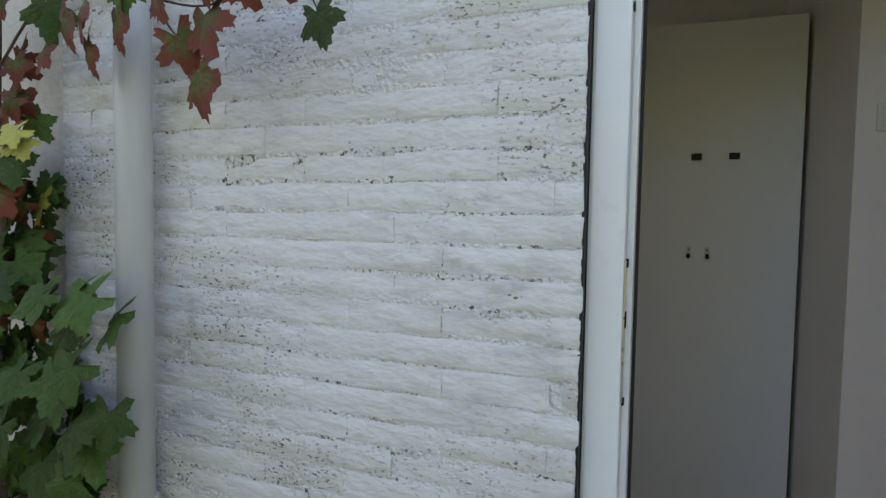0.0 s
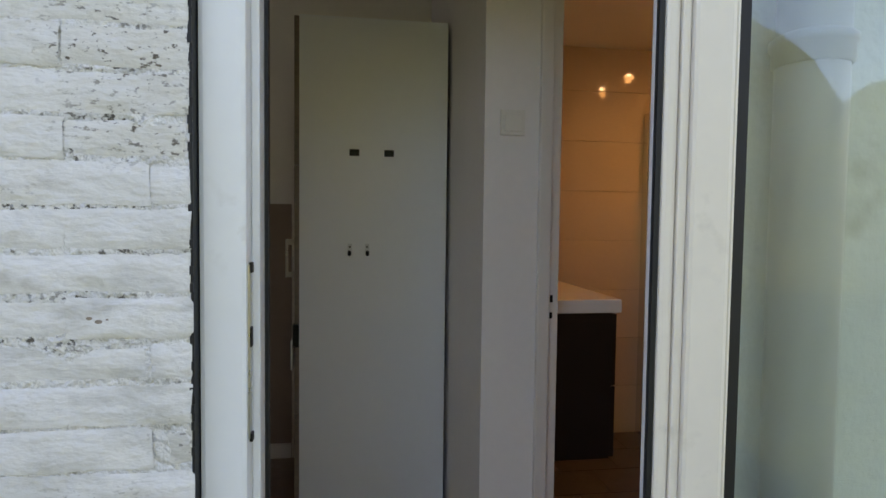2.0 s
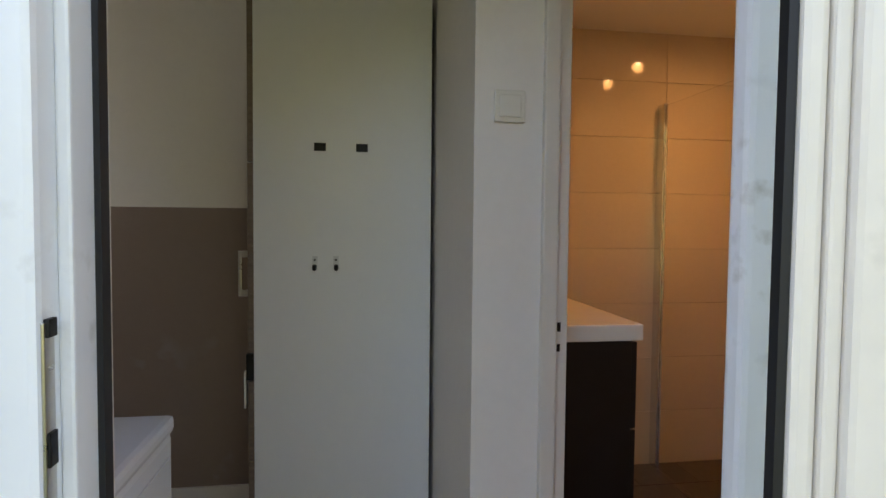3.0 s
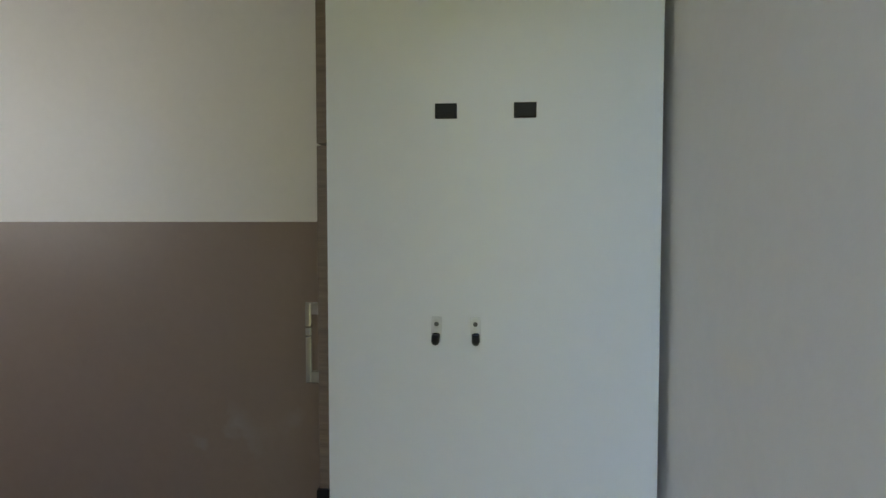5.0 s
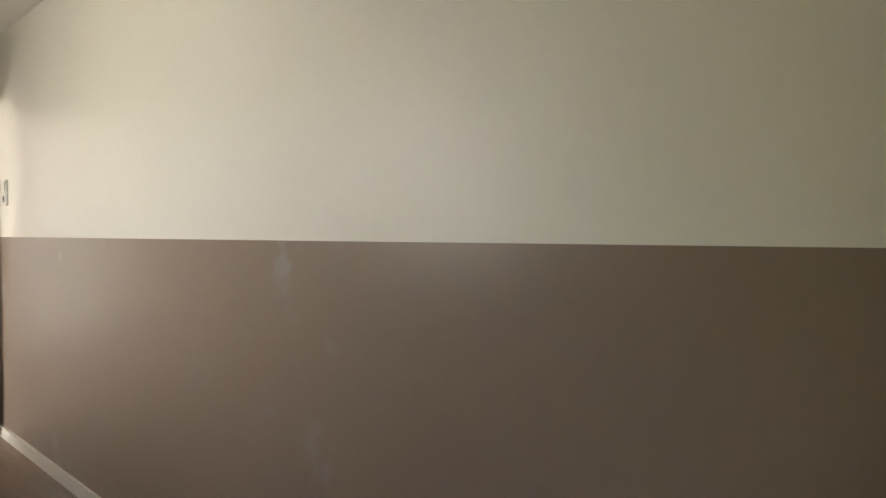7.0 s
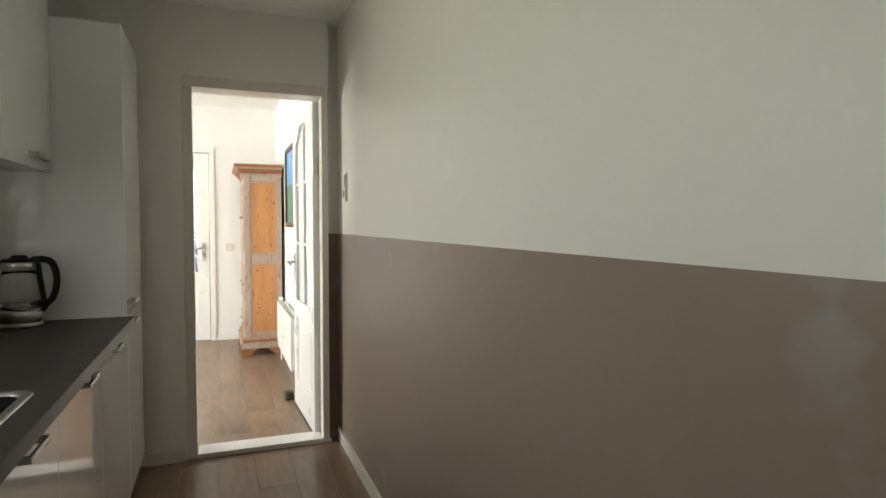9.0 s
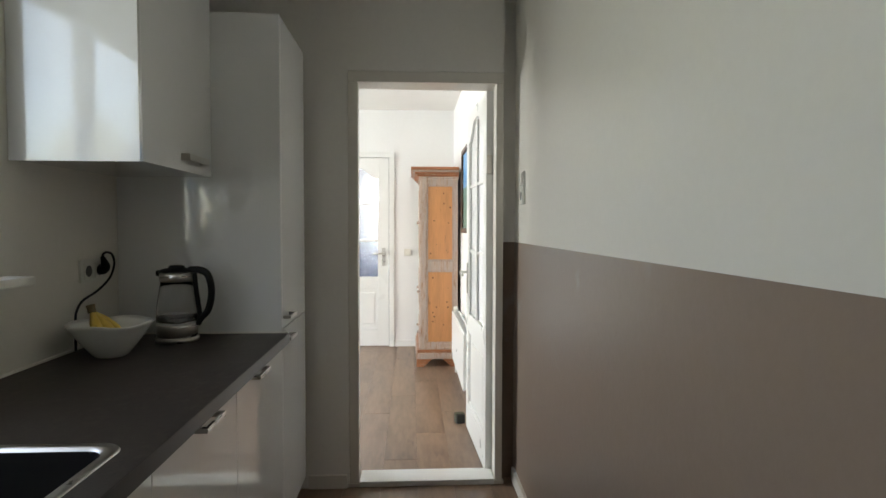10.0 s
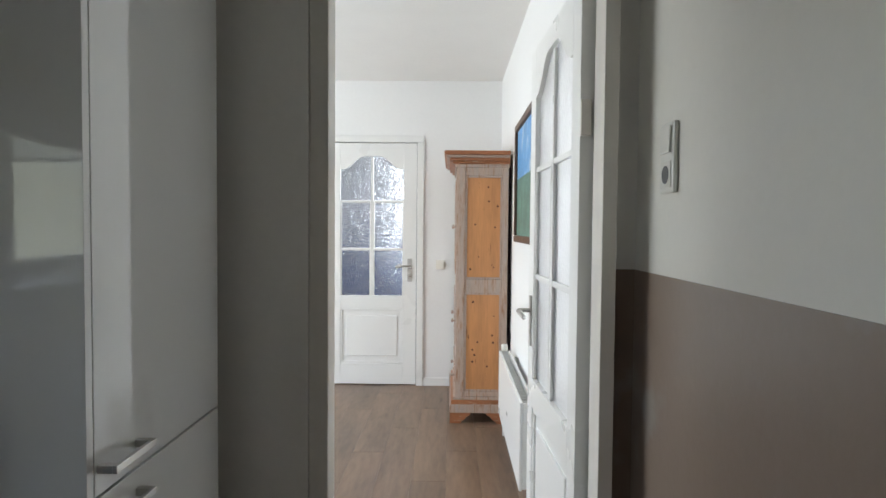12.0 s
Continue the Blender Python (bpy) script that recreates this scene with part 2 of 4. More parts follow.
SKYBLUE = mat("painted_sky", (0.12, 0.33, 0.62), 0.5, var=0.3, scale=5, spots=[((0.75, 0.78, 0.8), 7, 0.5, 0.7, 3, 0.4, 0.6)])
LAND = mat("painted_landscape", (0.1, 0.2, 0.16), 0.5, var=0.5, scale=9)


# ---- mesh helpers ----
def finish(name, bm, material, smooth=False):
    me = bpy.data.meshes.new(name)
    bmesh.ops.recalc_face_normals(bm, faces=bm.faces)
    bm.to_mesh(me)
    bm.free()
    me.materials.append(material)
    if smooth:
        me.shade_smooth()
    return me


def part(name, bm, material, parent, label="", smooth=False):
    ob = new(name, finish(name, bm, material, smooth))
    ob.parent = parent
    if label:
        tagged(ob, label)
    return ob


def thing(name, label, category, group="", m=None):
    ob = new(name)
    if m is not None:
        ob.matrix_basis = m
    return tagged(ob, label, category, group)


def solid(name, bm, material, label, category, kind="", smooth=False):
    return tagged(new(name, finish(name, bm, material, smooth)), label, category, "", kind)


def box(x0, x1, y0, y1, z0, z1, bevel=0.0, bm=None, seg=2):
    own = bmesh.new()
    bmesh.ops.create_cube(own, size=1)
    for v in own.verts:
        v.co = ((x0 + x1) / 2 + v.co.x * abs(x1 - x0), (y0 + y1) / 2 + v.co.y * abs(y1 - y0), (z0 + z1) / 2 + v.co.z * abs(z1 - z0))
    if bevel:
        bmesh.ops.bevel(own, geom=own.edges[:], offset=bevel, segments=seg, affect="EDGES", profile=0.6)
    if bm is None:
        return own
    me = bpy.data.meshes.new("tmp")
    own.to_mesh(me)
    own.free()
    bm.from_mesh(me)
    bpy.data.meshes.remove(me)
    return bm


def boxes(*rows, bevel=0.0):
    bm = bmesh.new()
    for r in rows:
        box(*r, bevel=bevel, bm=bm)
    return bm


def lathe(profile, cx=0, cy=0, cz=0, n=32, bm=None, cap=True):
    bm = bm or bmesh.new()
    rings = []
    for r, z in profile:
        rings.append([bm.verts.new((cx + r * math.cos(2 * math.pi * i / n), cy + r * math.sin(2 * math.pi * i / n), cz + z)) for i in range(n)])
    for a, b in zip(rings, rings[1:]):
        for i in range(n):
            bm.faces.new((a[i], a[(i + 1) % n], b[(i + 1) % n], b[i]))
    if cap:
        bm.faces.new(rings[0])
        bm.faces.new(rings[-1])
    return bm


def tube(points, radii, n=8, bm=None, squash=1.0):
    """A round bar along a smooth line through the points."""
    bm = bm or bmesh.new()
    pts = [Vector(p) for p in points]
    fine, rad = [], []
    for i in range(len(pts) - 1):
        p0, p1, p2, p3 = pts[max(i - 1, 0)], pts[i], pts[i + 1], pts[min(i + 2, len(pts) - 1)]
        for k in range(5):
            t = k / 5
            fine.append(0.5 * ((2 * p1) + (p2 - p0) * t + (2 * p0 - 5 * p1 + 4 * p2 - p3) * t * t + (3 * p1 - p0 - 3 * p2 + p3) * t ** 3))
            ra, rb = (radii[i], radii[i + 1]) if isinstance(radii, (list, tuple)) else (radii, radii)
            rad.append(ra + (rb - ra) * t)
    fine.append(pts[-1])
    rad.append(radii[-1] if isinstance(radii, (list, tuple)) else radii)
    rings, side = [], None
    for i, p in enumerate(fine):
        d = (fine[min(i + 1, len(fine) - 1)] - fine[max(i - 1, 0)]).normalized()
        if side is None:
            side = d.orthogonal().normalized()
        side = (side - d * side.dot(d)).normalized()
        up = d.cross(side)
        rings.append([bm.verts.new(p + (side * math.cos(2 * math.pi * k / n) + up * math.sin(2 * math.pi * k / n) * squash) * rad[i]) for k in range(n)])
    for a, b in zip(rings, rings[1:]):
        for k in range(n):
            bm.faces.new((a[k], a[(k + 1) % n], b[(k + 1) % n], b[k]))
    bm.faces.new(rings[0])
    bm.faces.new(rings[-1])
    return bm


def prism(outline, y0, y1):
    """An outline of (x, z) drawn out from y0 to y1."""
    bm = bmesh.new()
    a = [bm.verts.new((x, y0, z)) for x, z in outline]
    b = [bm.verts.new((x, y1, z)) for x, z in outline]
    bm.faces.new(a)
    bm.faces.new(b)
    for i in range(len(a)):
        j = (i + 1) % len(a)
        bm.faces.new((a[i], a[j], b[j], b[i]))
    return bm


# ---- the shell ----
XE, XL = -4.77, -8.22      # west end of the kitchen lining, far wall of the living room
YN, YS, YO = 0.645, -1.08, -1.45   # kitchen north face, south face, garden front
ZK, ZL = 2.52, 2.64
XST = -4.65      # face of the wall stub beside the tall unit
DL, DR = -0.012, 0.76      # garden door opening


def shell(name, bm, material, label):
    return solid(name, bm, material, label, "wall", "structure")


ground = solid("ground", box(-60, 60, -60, 60, -0.3, -0.06), PAVING, "green garden lawn", "ground", "structure")
bm = bmesh.new()
hrow = random.Random(5)
tops, feet = [], []
for i in range(101):
    x = -25 + i * 0.5
    tops.append(bm.verts.new((x, -13 + hrow.uniform(-0.3, 0.3), 4.5 + hrow.uniform(-0.6, 0.6) + 0.9 * math.sin(x * 0.7) + 0.6 * math.sin(x * 0.31 + 1))))
    feet.append(bm.verts.new((x, -13 + hrow.uniform(-0.2, 0.2), -0.06)))
for i in range(100):
    bm.faces.new((feet[i], feet[i + 1], tops[i + 1], tops[i]))
backdrop = solid("backdrop", bm, HEDGE, "dense green garden hedge far behind", "backdrop", "structure")
wall_garden = shell("wall_garden", boxes((-1.378, DL - 0.0045, YO + 0.0012, YS, -0.06, 2.9), (DL, DR, YO + 0.0012, -1.36, 2.16, 2.9)), MORTAR,
                    "white painted brick garden wall with dark weather stains")
shell("wall_garden_side", box(DR, 2.6, YO + 0.0012, -1.36, -0.06, 2.9), SMOOTH, "smooth pale rendered garden wall behind the drain pipe")
# window wall beyond the corner of the painted brick
WX0, WX1, WZ0, WZ1 = -3.35, -1.9, 1.2, 2.25
shell("wall_kitchen_window", boxes((-4.87, WX0, -1.41, YS, -0.06, 2.9), (WX1, -1.378, -1.41, YS, -0.06, 2.9), (WX0, WX1, -1.41, YS, -0.06, WZ0), (WX0, WX1, -1.41, YS, WZ1, 2.9)),
      RENDER, "cream rendered kitchen window wall")
shell("wall_kitchen_south_lining", boxes((XE, WX0, YS, YS + 0.004, 0, ZK), (WX1, DL - 0.02, YS, YS + 0.004, 0, ZK), (WX0, WX1, YS, YS + 0.004, 0, WZ0), (WX0, WX1, YS, YS + 0.004, WZ1, ZK),
      (DR, 2.0, -1.36, -1.356, 0, ZK), (DL, DR, -1.36, -1.356, 2.16, ZK)), WALL, "cream painted plaster inside the garden wall")
BZ = 1.268
shell("wall_kitchen_north", boxes((-4.87, 0.589, YN, YN + 0.11, BZ, ZK), (-0.095, 0.589, YN, YN + 0.11, 0, BZ)), WALL, "cream satin painted upper kitchen wall")
shell("wall_kitchen_dado", boxes((-4.87, -0.095, YN - 0.002, YN + 0.11, 0, BZ), (-4.80, -4.733, 0.5725, YN - 0.0025, 0, BZ)), TAUPE, "taupe grey satin painted lower half of the kitchen wall")
shell("wall_kitchen_end", boxes((-4.80, XST, YS, -0.222, 0, ZK), (-4.80, XST - 0.002, -0.222, 0.5725, 2.136, ZK), (-4.80, -4.735, 0.573, YN, BZ + 0.0002, ZK)), VESTWALL, "plain off-white end wall round the doorway")
# bathroom and vestibule
YB = -0.515
BL, BR = 0.866, 1.82
shell("wall_bathroom_front", boxes((0.735, 0.79, YB, YB + 0.11, 0, ZK), (BR + 0.07, 2.1, YB, YB + 0.11, 0, ZK), (0.79, BR + 0.07, YB, YB + 0.11, 2.13, ZK)), VESTWALL, "white plastered wall beside the bathroom door")
bm = bmesh.new()
ring = [[bm.verts.new((x, y, z)) for x, y in ((0.614, YB), (0.735, YB), (0.735, 0.86), (0.590, 0.86), (0.590, 0.0))] for z in (0, ZK)]
bm.faces.new(ring[0])
bm.faces.new(ring[1])
for i in range(5):
    bm.faces.new((ring[0][i], ring[0][(i + 1) % 5], ring[1][(i + 1) % 5], ring[1][i]))
shell("wall_bathroom_west", bm, VESTWALL, "white plastered return wall")
shell("wall_vestibule_east", box(2.0, 2.1, -1.36, YB, 0, ZK), VESTWALL, "plain white vestibule wall")
shell("wall_bathroom_back", box(0.735, 2.5, 0.772, 0.86, 0, ZK), GROUT, "tiled back wall of the bathroom")
shell("wall_bathroom_east", box(2.4, 2.5, YB + 0.11, 0.772, 0, ZK), BATHTILE, "plain tiled bathroom side wall")
shell("wall_bathroom_south", box(2.1, 2.5, YB, YB + 0.11, 0, ZK), BATHTILE, "plain tiled bathroom wall")
# living room and hall
YW = 0.575
shell("wall_living_north", box(-10, -4.802, YW, YW + 0.1, 0, ZL), WALLW, "bright white living room wall")
shell("wall_living_east", boxes((-4.83, -4.801, -3.6, -0.222, 0, ZL), (-4.83, -4.801, 0.552, YW, 0, ZL), (-4.83, -4.801, -0.222, 0.552, 2.136, ZL)), WALLW, "white living room wall round the kitchen door")
FD0, FD1 = -0.985, -0.091     # far door with its frame
shell("wall_living_far", boxes((XL - 0.1, XL, -3.6, FD0 + 0.03, 0, ZL), (XL - 0.1, XL, FD1 - 0.03, YW, 0, ZL), (XL - 0.1, XL, FD0 + 0.03, FD1 - 0.03, 2.14, ZL)), WALLW, "bright white far wall of the living room")
shell("wall_living_south", boxes((XL, -7.8, -3.7, -3.6, 0, ZL), (-5.2, -4.801, -3.7, -3.6, 0, ZL), (-7.8, -5.2, -3.7, -3.6, 0, 0.5), (-7.8, -5.2, -3.7, -3.6, 2.3, ZL)), WALLW, "white living room wall with an assumed, unseen window opening")
# the hall's dimness behind the textured panes is put into this grey-blue
HALL = mat("hall_dim_paint", (0.5, 0.51, 0.54), 0.7)
# added blue sheets, only there to colour the lower panes of the far door
HALLBLUE = mat("hall_blue_tint", (0.11, 0.14, 0.27), 0.6)
shell("wall_hall_dado", boxes((-9.9, -9.88, -1.6, YW, 0, 1.15), (-9.88, XL - 0.3, -1.6, -1.58, 0, 1.15)), HALLBLUE, "blue grey sheet added to tint the far door's lower panes")
shell("wall_hall_far", boxes((-10, -9.9, -1.6, -0.2, 0, ZL), (-10, -9.9, -0.2, YW, 0, 0.9), (-10, -9.9, -0.2, YW, 2.3, ZL)), HALL, "plain hall wall, its dimness put into a grey blue colour")
shell("wall_hall_south", box(-10, XL - 0.1, -1.7, -1.6, 0, ZL), HALL, "plain hall wall, its dimness put into a grey blue colour")
solid("ceiling_kitchen", boxes((-4.80, 2.1, YS, 0.645, ZK, ZK + 0.12), (-0.03, 2.1, -1.36, YS, ZK, ZK + 0.12)), CEIL, "plain white kitchen ceiling", "ceiling", "structure")
solid("ceiling_bathroom", box(0.735, 2.4, YB + 0.11, 0.772, 2.15, 2.2), CEIL, "plain white bathroom ceiling", "ceiling", "structure")
solid("ceiling_living", box(-10, -4.802, -3.7, YW + 0.1, ZL, ZL + 0.12), CEIL, "plain white living room ceiling", "ceiling", "structure")
solid("roof", boxes((-10, -4.8705, -3.7, 0.9, 2.9, 3.0), (-4.87, 2.6, -1.46, 0.9, 2.9, 3.0)), RENDER, "flat roof slab", "roof", "structure")
floor = solid("floor", boxes((-10, -4.8705, -3.7, YW + 0.1, -0.08, -0.006), (-4.87, 2.1, YS - 0.2, YN, -0.08, -0.006)), JOINT, "oak look laminate floor in kitchen and living room", "floor", "structure")
floor_bathroom = solid("floor_bathroom", box(0.735, 2.4, YB + 0.002, 0.772, -0.004, 0.002), GROUT, "dark brown bathroom floor tiles", "floor", "structure")
bm = boxes((-4.70, -0.097, YN - 0.016, YN - 0.002, 0, 0.072), (-0.093, 0, YN - 0.016, YN, 0, 0.072))
solid("baseboard_kitchen", bm, FRAMEPAINT, "low cream painted baseboard along the taupe wall", "baseboard", "structure")
solid("baseboard_end", box(XST, XST + 0.012, -0.428, -0.232, 0, 0.072, 0.003), FRAMEPAINT, "low painted baseboard beside the doorway", "baseboard", "structure")
solid("baseboard_living", box(XL, XL + 0.014, FD1, YW, 0, 0.07, 0.003), DOORPAINT, "white baseboard on the far wall", "baseboard", "structure")


# ---- garden door frame and leaf ----
frame_g = tagged(new("door_1"), "white plastic garden door frame with dark mastic edge", "door frame", "", "structure")
FY0, FY1 = -1.425, -1.33
part("jamb", boxes((-0.012, 0.057, FY0, FY1, -0.05, 2.14), bevel=0.008), PVC, frame_g)
part("rebate", boxes((0.057, 0.07, FY0 + 0.035, FY1 - 0.004, -0.04, 2.12), bevel=0.003), PVC, frame_g)
part("gasket", box(0.0675, 0.076, -1.345, -1.325, -0.03, 2.1), RUBBER, frame_g, "black rubber gasket")
part("jamb", boxes((0.700, 0.76, FY0, -1.395, -0.05, 2.14), bevel=0.008), PVC, frame_g)
part("head", boxes((0.057, 0.6995, FY0, FY1, 2.07, 2.14), bevel=0.008), PVC, frame_g)
part("threshold", boxes((-0.014, 0.76, FY0, YS, -0.06, 0.004), bevel=0.004), STEEL, frame_g, "grey metal threshold")
bm = bmesh.new()
for i in range(170):
    z0 = i * 0.0125
    box(-0.0165 - random.random() * 0.003, -0.0125, YO + 0.003 - random.random() * 0.004, -1.395, z0, z0 + 0.0127, bm=bm)
part("mastic_joint", bm, RUBBER, frame_g, "ragged black mastic joint")
plate = part("strike_plate", boxes((0.0565, 0.0595, -1.42, -1.402, 0.86, 1.125), bevel=0.001), STEEL, frame_g, "long steel strike plate")
part("keeper", boxes((0.058, 0.063, -1.418, -1.404, 1.112, 1.128), (0.058, 0.062, -1.418, -1.404, 1.0, 1.03), (0.058, 0.063, -1.418, -1.404, 0.855, 0.868), bevel=0.001), BLACK, plate)
part("keeper", boxes((0.0565, 0.06, -1.42, -1.404, 1.575, 1.59), bevel=0.001), BLACK, frame_g)
shell("lining_reveal", boxes((-0.03, -0.016, FY1, YS, 0, 2.16), (-0.03, 0.76, FY1 - 0.03, FY1, 2.145, 2.16)), WALL, "plain plastered door reveal")

# outward opened glazed leaf
leaf = thing("garden_door_leaf", "open white plastic garden door leaf with full glass", "door", m=pose(0.655, -1.59, 0, 0, 0, -9))
LW = 0.78
part("stile", boxes((0, 0.056, -0.012, 0.055, 0.0, 2.06), bevel=0.006), CREAM_PVC, leaf)
part("glazing_bead", boxes((0.0565, 0.064, -0.004, 0.05, 0.1, 1.96), bevel=0.004), CREAM_PVC, leaf)
part("stile", boxes((LW - 0.09, LW, -0.012, 0.055, 0.0, 2.06), bevel=0.006), CREAM_PVC, leaf)
part("rail", boxes((0.0565, LW - 0.0905, -0.012, 0.055, 1.96, 2.06), bevel=0.006), CREAM_PVC, leaf)
part("rail", boxes((0.0565, LW - 0.0905, -0.012, 0.055, 0.0, 0.1), bevel=0.006), CREAM_PVC, leaf)
part("overlap_lip", boxes((-0.0335, -0.0135, 0.0, 0.02, 0.0, 2.06), bevel=0.006), CREAM_PVC, leaf)
part("overlap_lip", boxes((-0.013, -0.0005, -0.004, 0.03, 0.0, 2.06), bevel=0.003), CREAM_PVC, leaf)
part("gasket", box(-0.041, -0.034, 0.004, 0.016, 0.02, 2.04), RUBBER, leaf, "black rubber edge gasket")
part("gasket", box(0.0645, 0.08, 0.002, 0.046, 0.1, 1.96), RUBBER, leaf, "black rubber glazing gasket")
part("hinge", boxes((-0.012, 0.004, -0.022, -0.0125, 0.70, 0.80), bevel=0.002), PVC, leaf, "white hinge cover")
pane = part("pane", box(0.0805, LW - 0.091, 0.02, 0.026, 0.1005, 1.9595), DOORGLASS, leaf, "faintly green clear glass pane")
pane.visible_shadow = False


# ---- drain pipes ----
def drain_pipe(cx, cy, r, collars, label):
    p = thing("drain_pipe", label, "drain pipe", m=pose(cx, cy, 0))
    part("tube", lathe([(r, -0.06), (r, 2.9)], n=40), PIPE, p, smooth=True)
    for z in collars:
        part("collar", lathe([(r + 0.001, z - 0.035), (r + 0.005, z - 0.032), (r + 0.005, z - 0.008), (r + 0.009, z - 0.005), (r + 0.009, z + 0.006), (r + 0.004, z + 0.01), (r + 0.001, z + 0.012)], n=40, cap=False), PIPE, p, smooth=True)
    part("wall_clip", boxes((-0.012, 0.012, r - 0.004, 0.09, 0.3, 0.34), bevel=0.003), PIPE, p)
    return p


drain_pipe(-1.05, -1.515, 0.041, (0.5,), "grey white plastic drain pipe on painted brick")
drain_pipe(0.893, -1.52, 0.05, (1.465, 0.3), "grey drain pipe behind the open glass door")


# ---- tall cabinet whose white side faces the door ----
PW, PD = 0.575, 0.60
tall = thing("tall_cabinet", "tall cabinet with plain white side panel and wood print doors", "cabinet")
part("side_panel", boxes((0, PW, 0, 0.018, 0.022, 1.975), bevel=0.0015), PANEL, tall, "plain white side panel with faint marks")
part("body", boxes((0.002, PW - 0.004, 0.0185, PD, 0.09, 1.97)), CARCASS, tall)
part("plinth", boxes((0.05, PW - 0.02, 0.03, PD, 0.0, 0.0895)), BLACK, tall)
for lx in (0.04, PW - 0.06):
    part("foot", lathe([(0.02, 0), (0.02, 0.01), (0.012, 0.014), (0.012, 0.022)], lx, 0.0092, 0, 16), BLACK, tall)
for z0, z1 in ((0.09, 0.425), (0.43, 0.69), (0.785, 1.40), (1.404, 1.97)):
    d = part("door", boxes((-0.019, -0.0005, 0.004, PD - 0.004, z0, z1), bevel=0.001), WOODPRINT, tall, "grey brown wood print door")
    if z0 == 0.785:
        part("handle", boxes((-0.058, -0.048, 0.053, 0.063, 0.963, 1.115), (-0.048, -0.0195, 0.053, 0.063, 0.963, 0.985), (-0.048, -0.0195, 0.053, 0.063, 1.093, 1.115), bevel=0.0015), STEEL, d, "square steel bar handle")
oven = part("appliance_front", boxes((-0.026, -0.0008, 0.006, PD - 0.006, 0.694, 0.78), bevel=0.003), BLACK, tall, "black appliance front")
part("trim_strip", boxes((-0.034, -0.0265, 0.01, PD - 0.01, 0.60, 0.72), bevel=0.003), WHITEPL, oven)
for hx in (0.21, 0.345):
    h = thing("hook_plate", "black self-adhesive hook plate on the white cabinet side", "hook", "hook plates", pose(hx, 0, 1.456))
    part("plate", boxes((-0.019, 0.019, -0.004, -0.0002, -0.013, 0.013), bevel=0.001), BLACK, h)
    part("lip", boxes((-0.017, 0.017, -0.006, -0.0042, -0.011, -0.002), bevel=0.0008), BLACK, h)
for hx, tilt in ((0.193, 2), (0.262, -2)):
    h = thing("wall_hook", "small steel screw hook with black tip on the cabinet", "hook", "steel hooks", pose(hx, 0, 1.07, 0, tilt))
    part("plate", boxes((-0.009, 0.009, -0.003, -0.0002, -0.014, 0.031), bevel=0.001), ZINC, h)
    part("screw", lathe([(0.004, 0), (0.0042, 0.001), (0.003, 0.002)], n=12), GREYPL, h).matrix_basis = pose(0, -0.003, 0.018, 90)
    part("tip", tube([(0, -0.004, 0.0), (0, -0.012, -0.010), (0, -0.02, -0.008), (0, -0.022, 0.002)], [0.007, 0.007, 0.007, 0.006], 10), BLACK, h, "black hook tip", True)

# ---- vestibule ----
sw = thing("light_switch", "square cream light switch beside the bathroom door", "switch", m=pose(0.702, YB, 1.505))
part("frame", boxes((-0.04, 0.04, -0.011, -0.0003, -0.04, 0.04), bevel=0.004), WHITEPL, sw)
part("rocker", boxes((-0.028, 0.028, -0.015, -0.0113, -0.028, 0.028), bevel=0.003), WHITEPL, sw)
bd = tagged(new("door_2"), "cream painted bathroom door frame without leaf in view", "door frame", "", "structure")
part("architrave", boxes((0.79, 0.832, YB - 0.018, YB + 0.125, 0.0, 2.13), bevel=0.005), FRAMEPAINT, bd)
part("jamb", boxes((0.8325, 0.866, YB + 0.002, YB + 0.11, 0.0, 2.13), bevel=0.003), FRAMEPAINT, bd)
part("door_stop", boxes((0.8665, 0.88, YB + 0.045, YB + 0.11, 0.0, 2.09), bevel=0.003), FRAMEPAINT, bd)
part("jamb", boxes((BR, BR + 0.07, YB - 0.018, YB + 0.125, 0.0, 2.13), bevel=0.005), FRAMEPAINT, bd)
part("head", boxes((0.8665, BR - 0.0005, YB - 0.018, YB + 0.125, 2.09, 2.13), bevel=0.005), FRAMEPAINT, bd)
lock = part("strike_plate", boxes((0.8330, 0.8510, YB - 0.0005, YB + 0.0018, 0.863, 0.977), bevel=0.0005), FRAMEPAINT, bd)
part("latch_hole", boxes((0.8370, 0.8470, YB - 0.0014, YB - 0.0007, 0.935, 0.959)), BLACK, lock)
part("bolt_hole", boxes((0.8370, 0.8460, YB - 0.0014, YB - 0.0007, 0.883, 0.903)), BLACK, lock)

# top loading washing machine next to the door
wm = thing("washing_machine", "white enamel washing machine beside the garden door", "washing machine", m=pose(-0.24, -0.88, 0))
part("body", boxes((-0.2, 0.2, -0.15, 0.15, 0.02, 0.79), bevel=0.012), ENAMEL, wm)
part("lid", boxes((-0.204, 0.204, -0.156, 0.156, 0.7905, 0.825), bevel=0.012), ENAMEL, wm)
part("side_panel", boxes((0.2005, 0.204, -0.125, 0.125, 0.1, 0.75), bevel=0.002), ENAMEL, wm)
for fx in (-0.16, 0.16):
    for fy in (-0.12, 0.12):
        part("foot", lathe([(0.02, 0), (0.02, 0.02)], fx, fy, 0, 12), BLACK, wm)

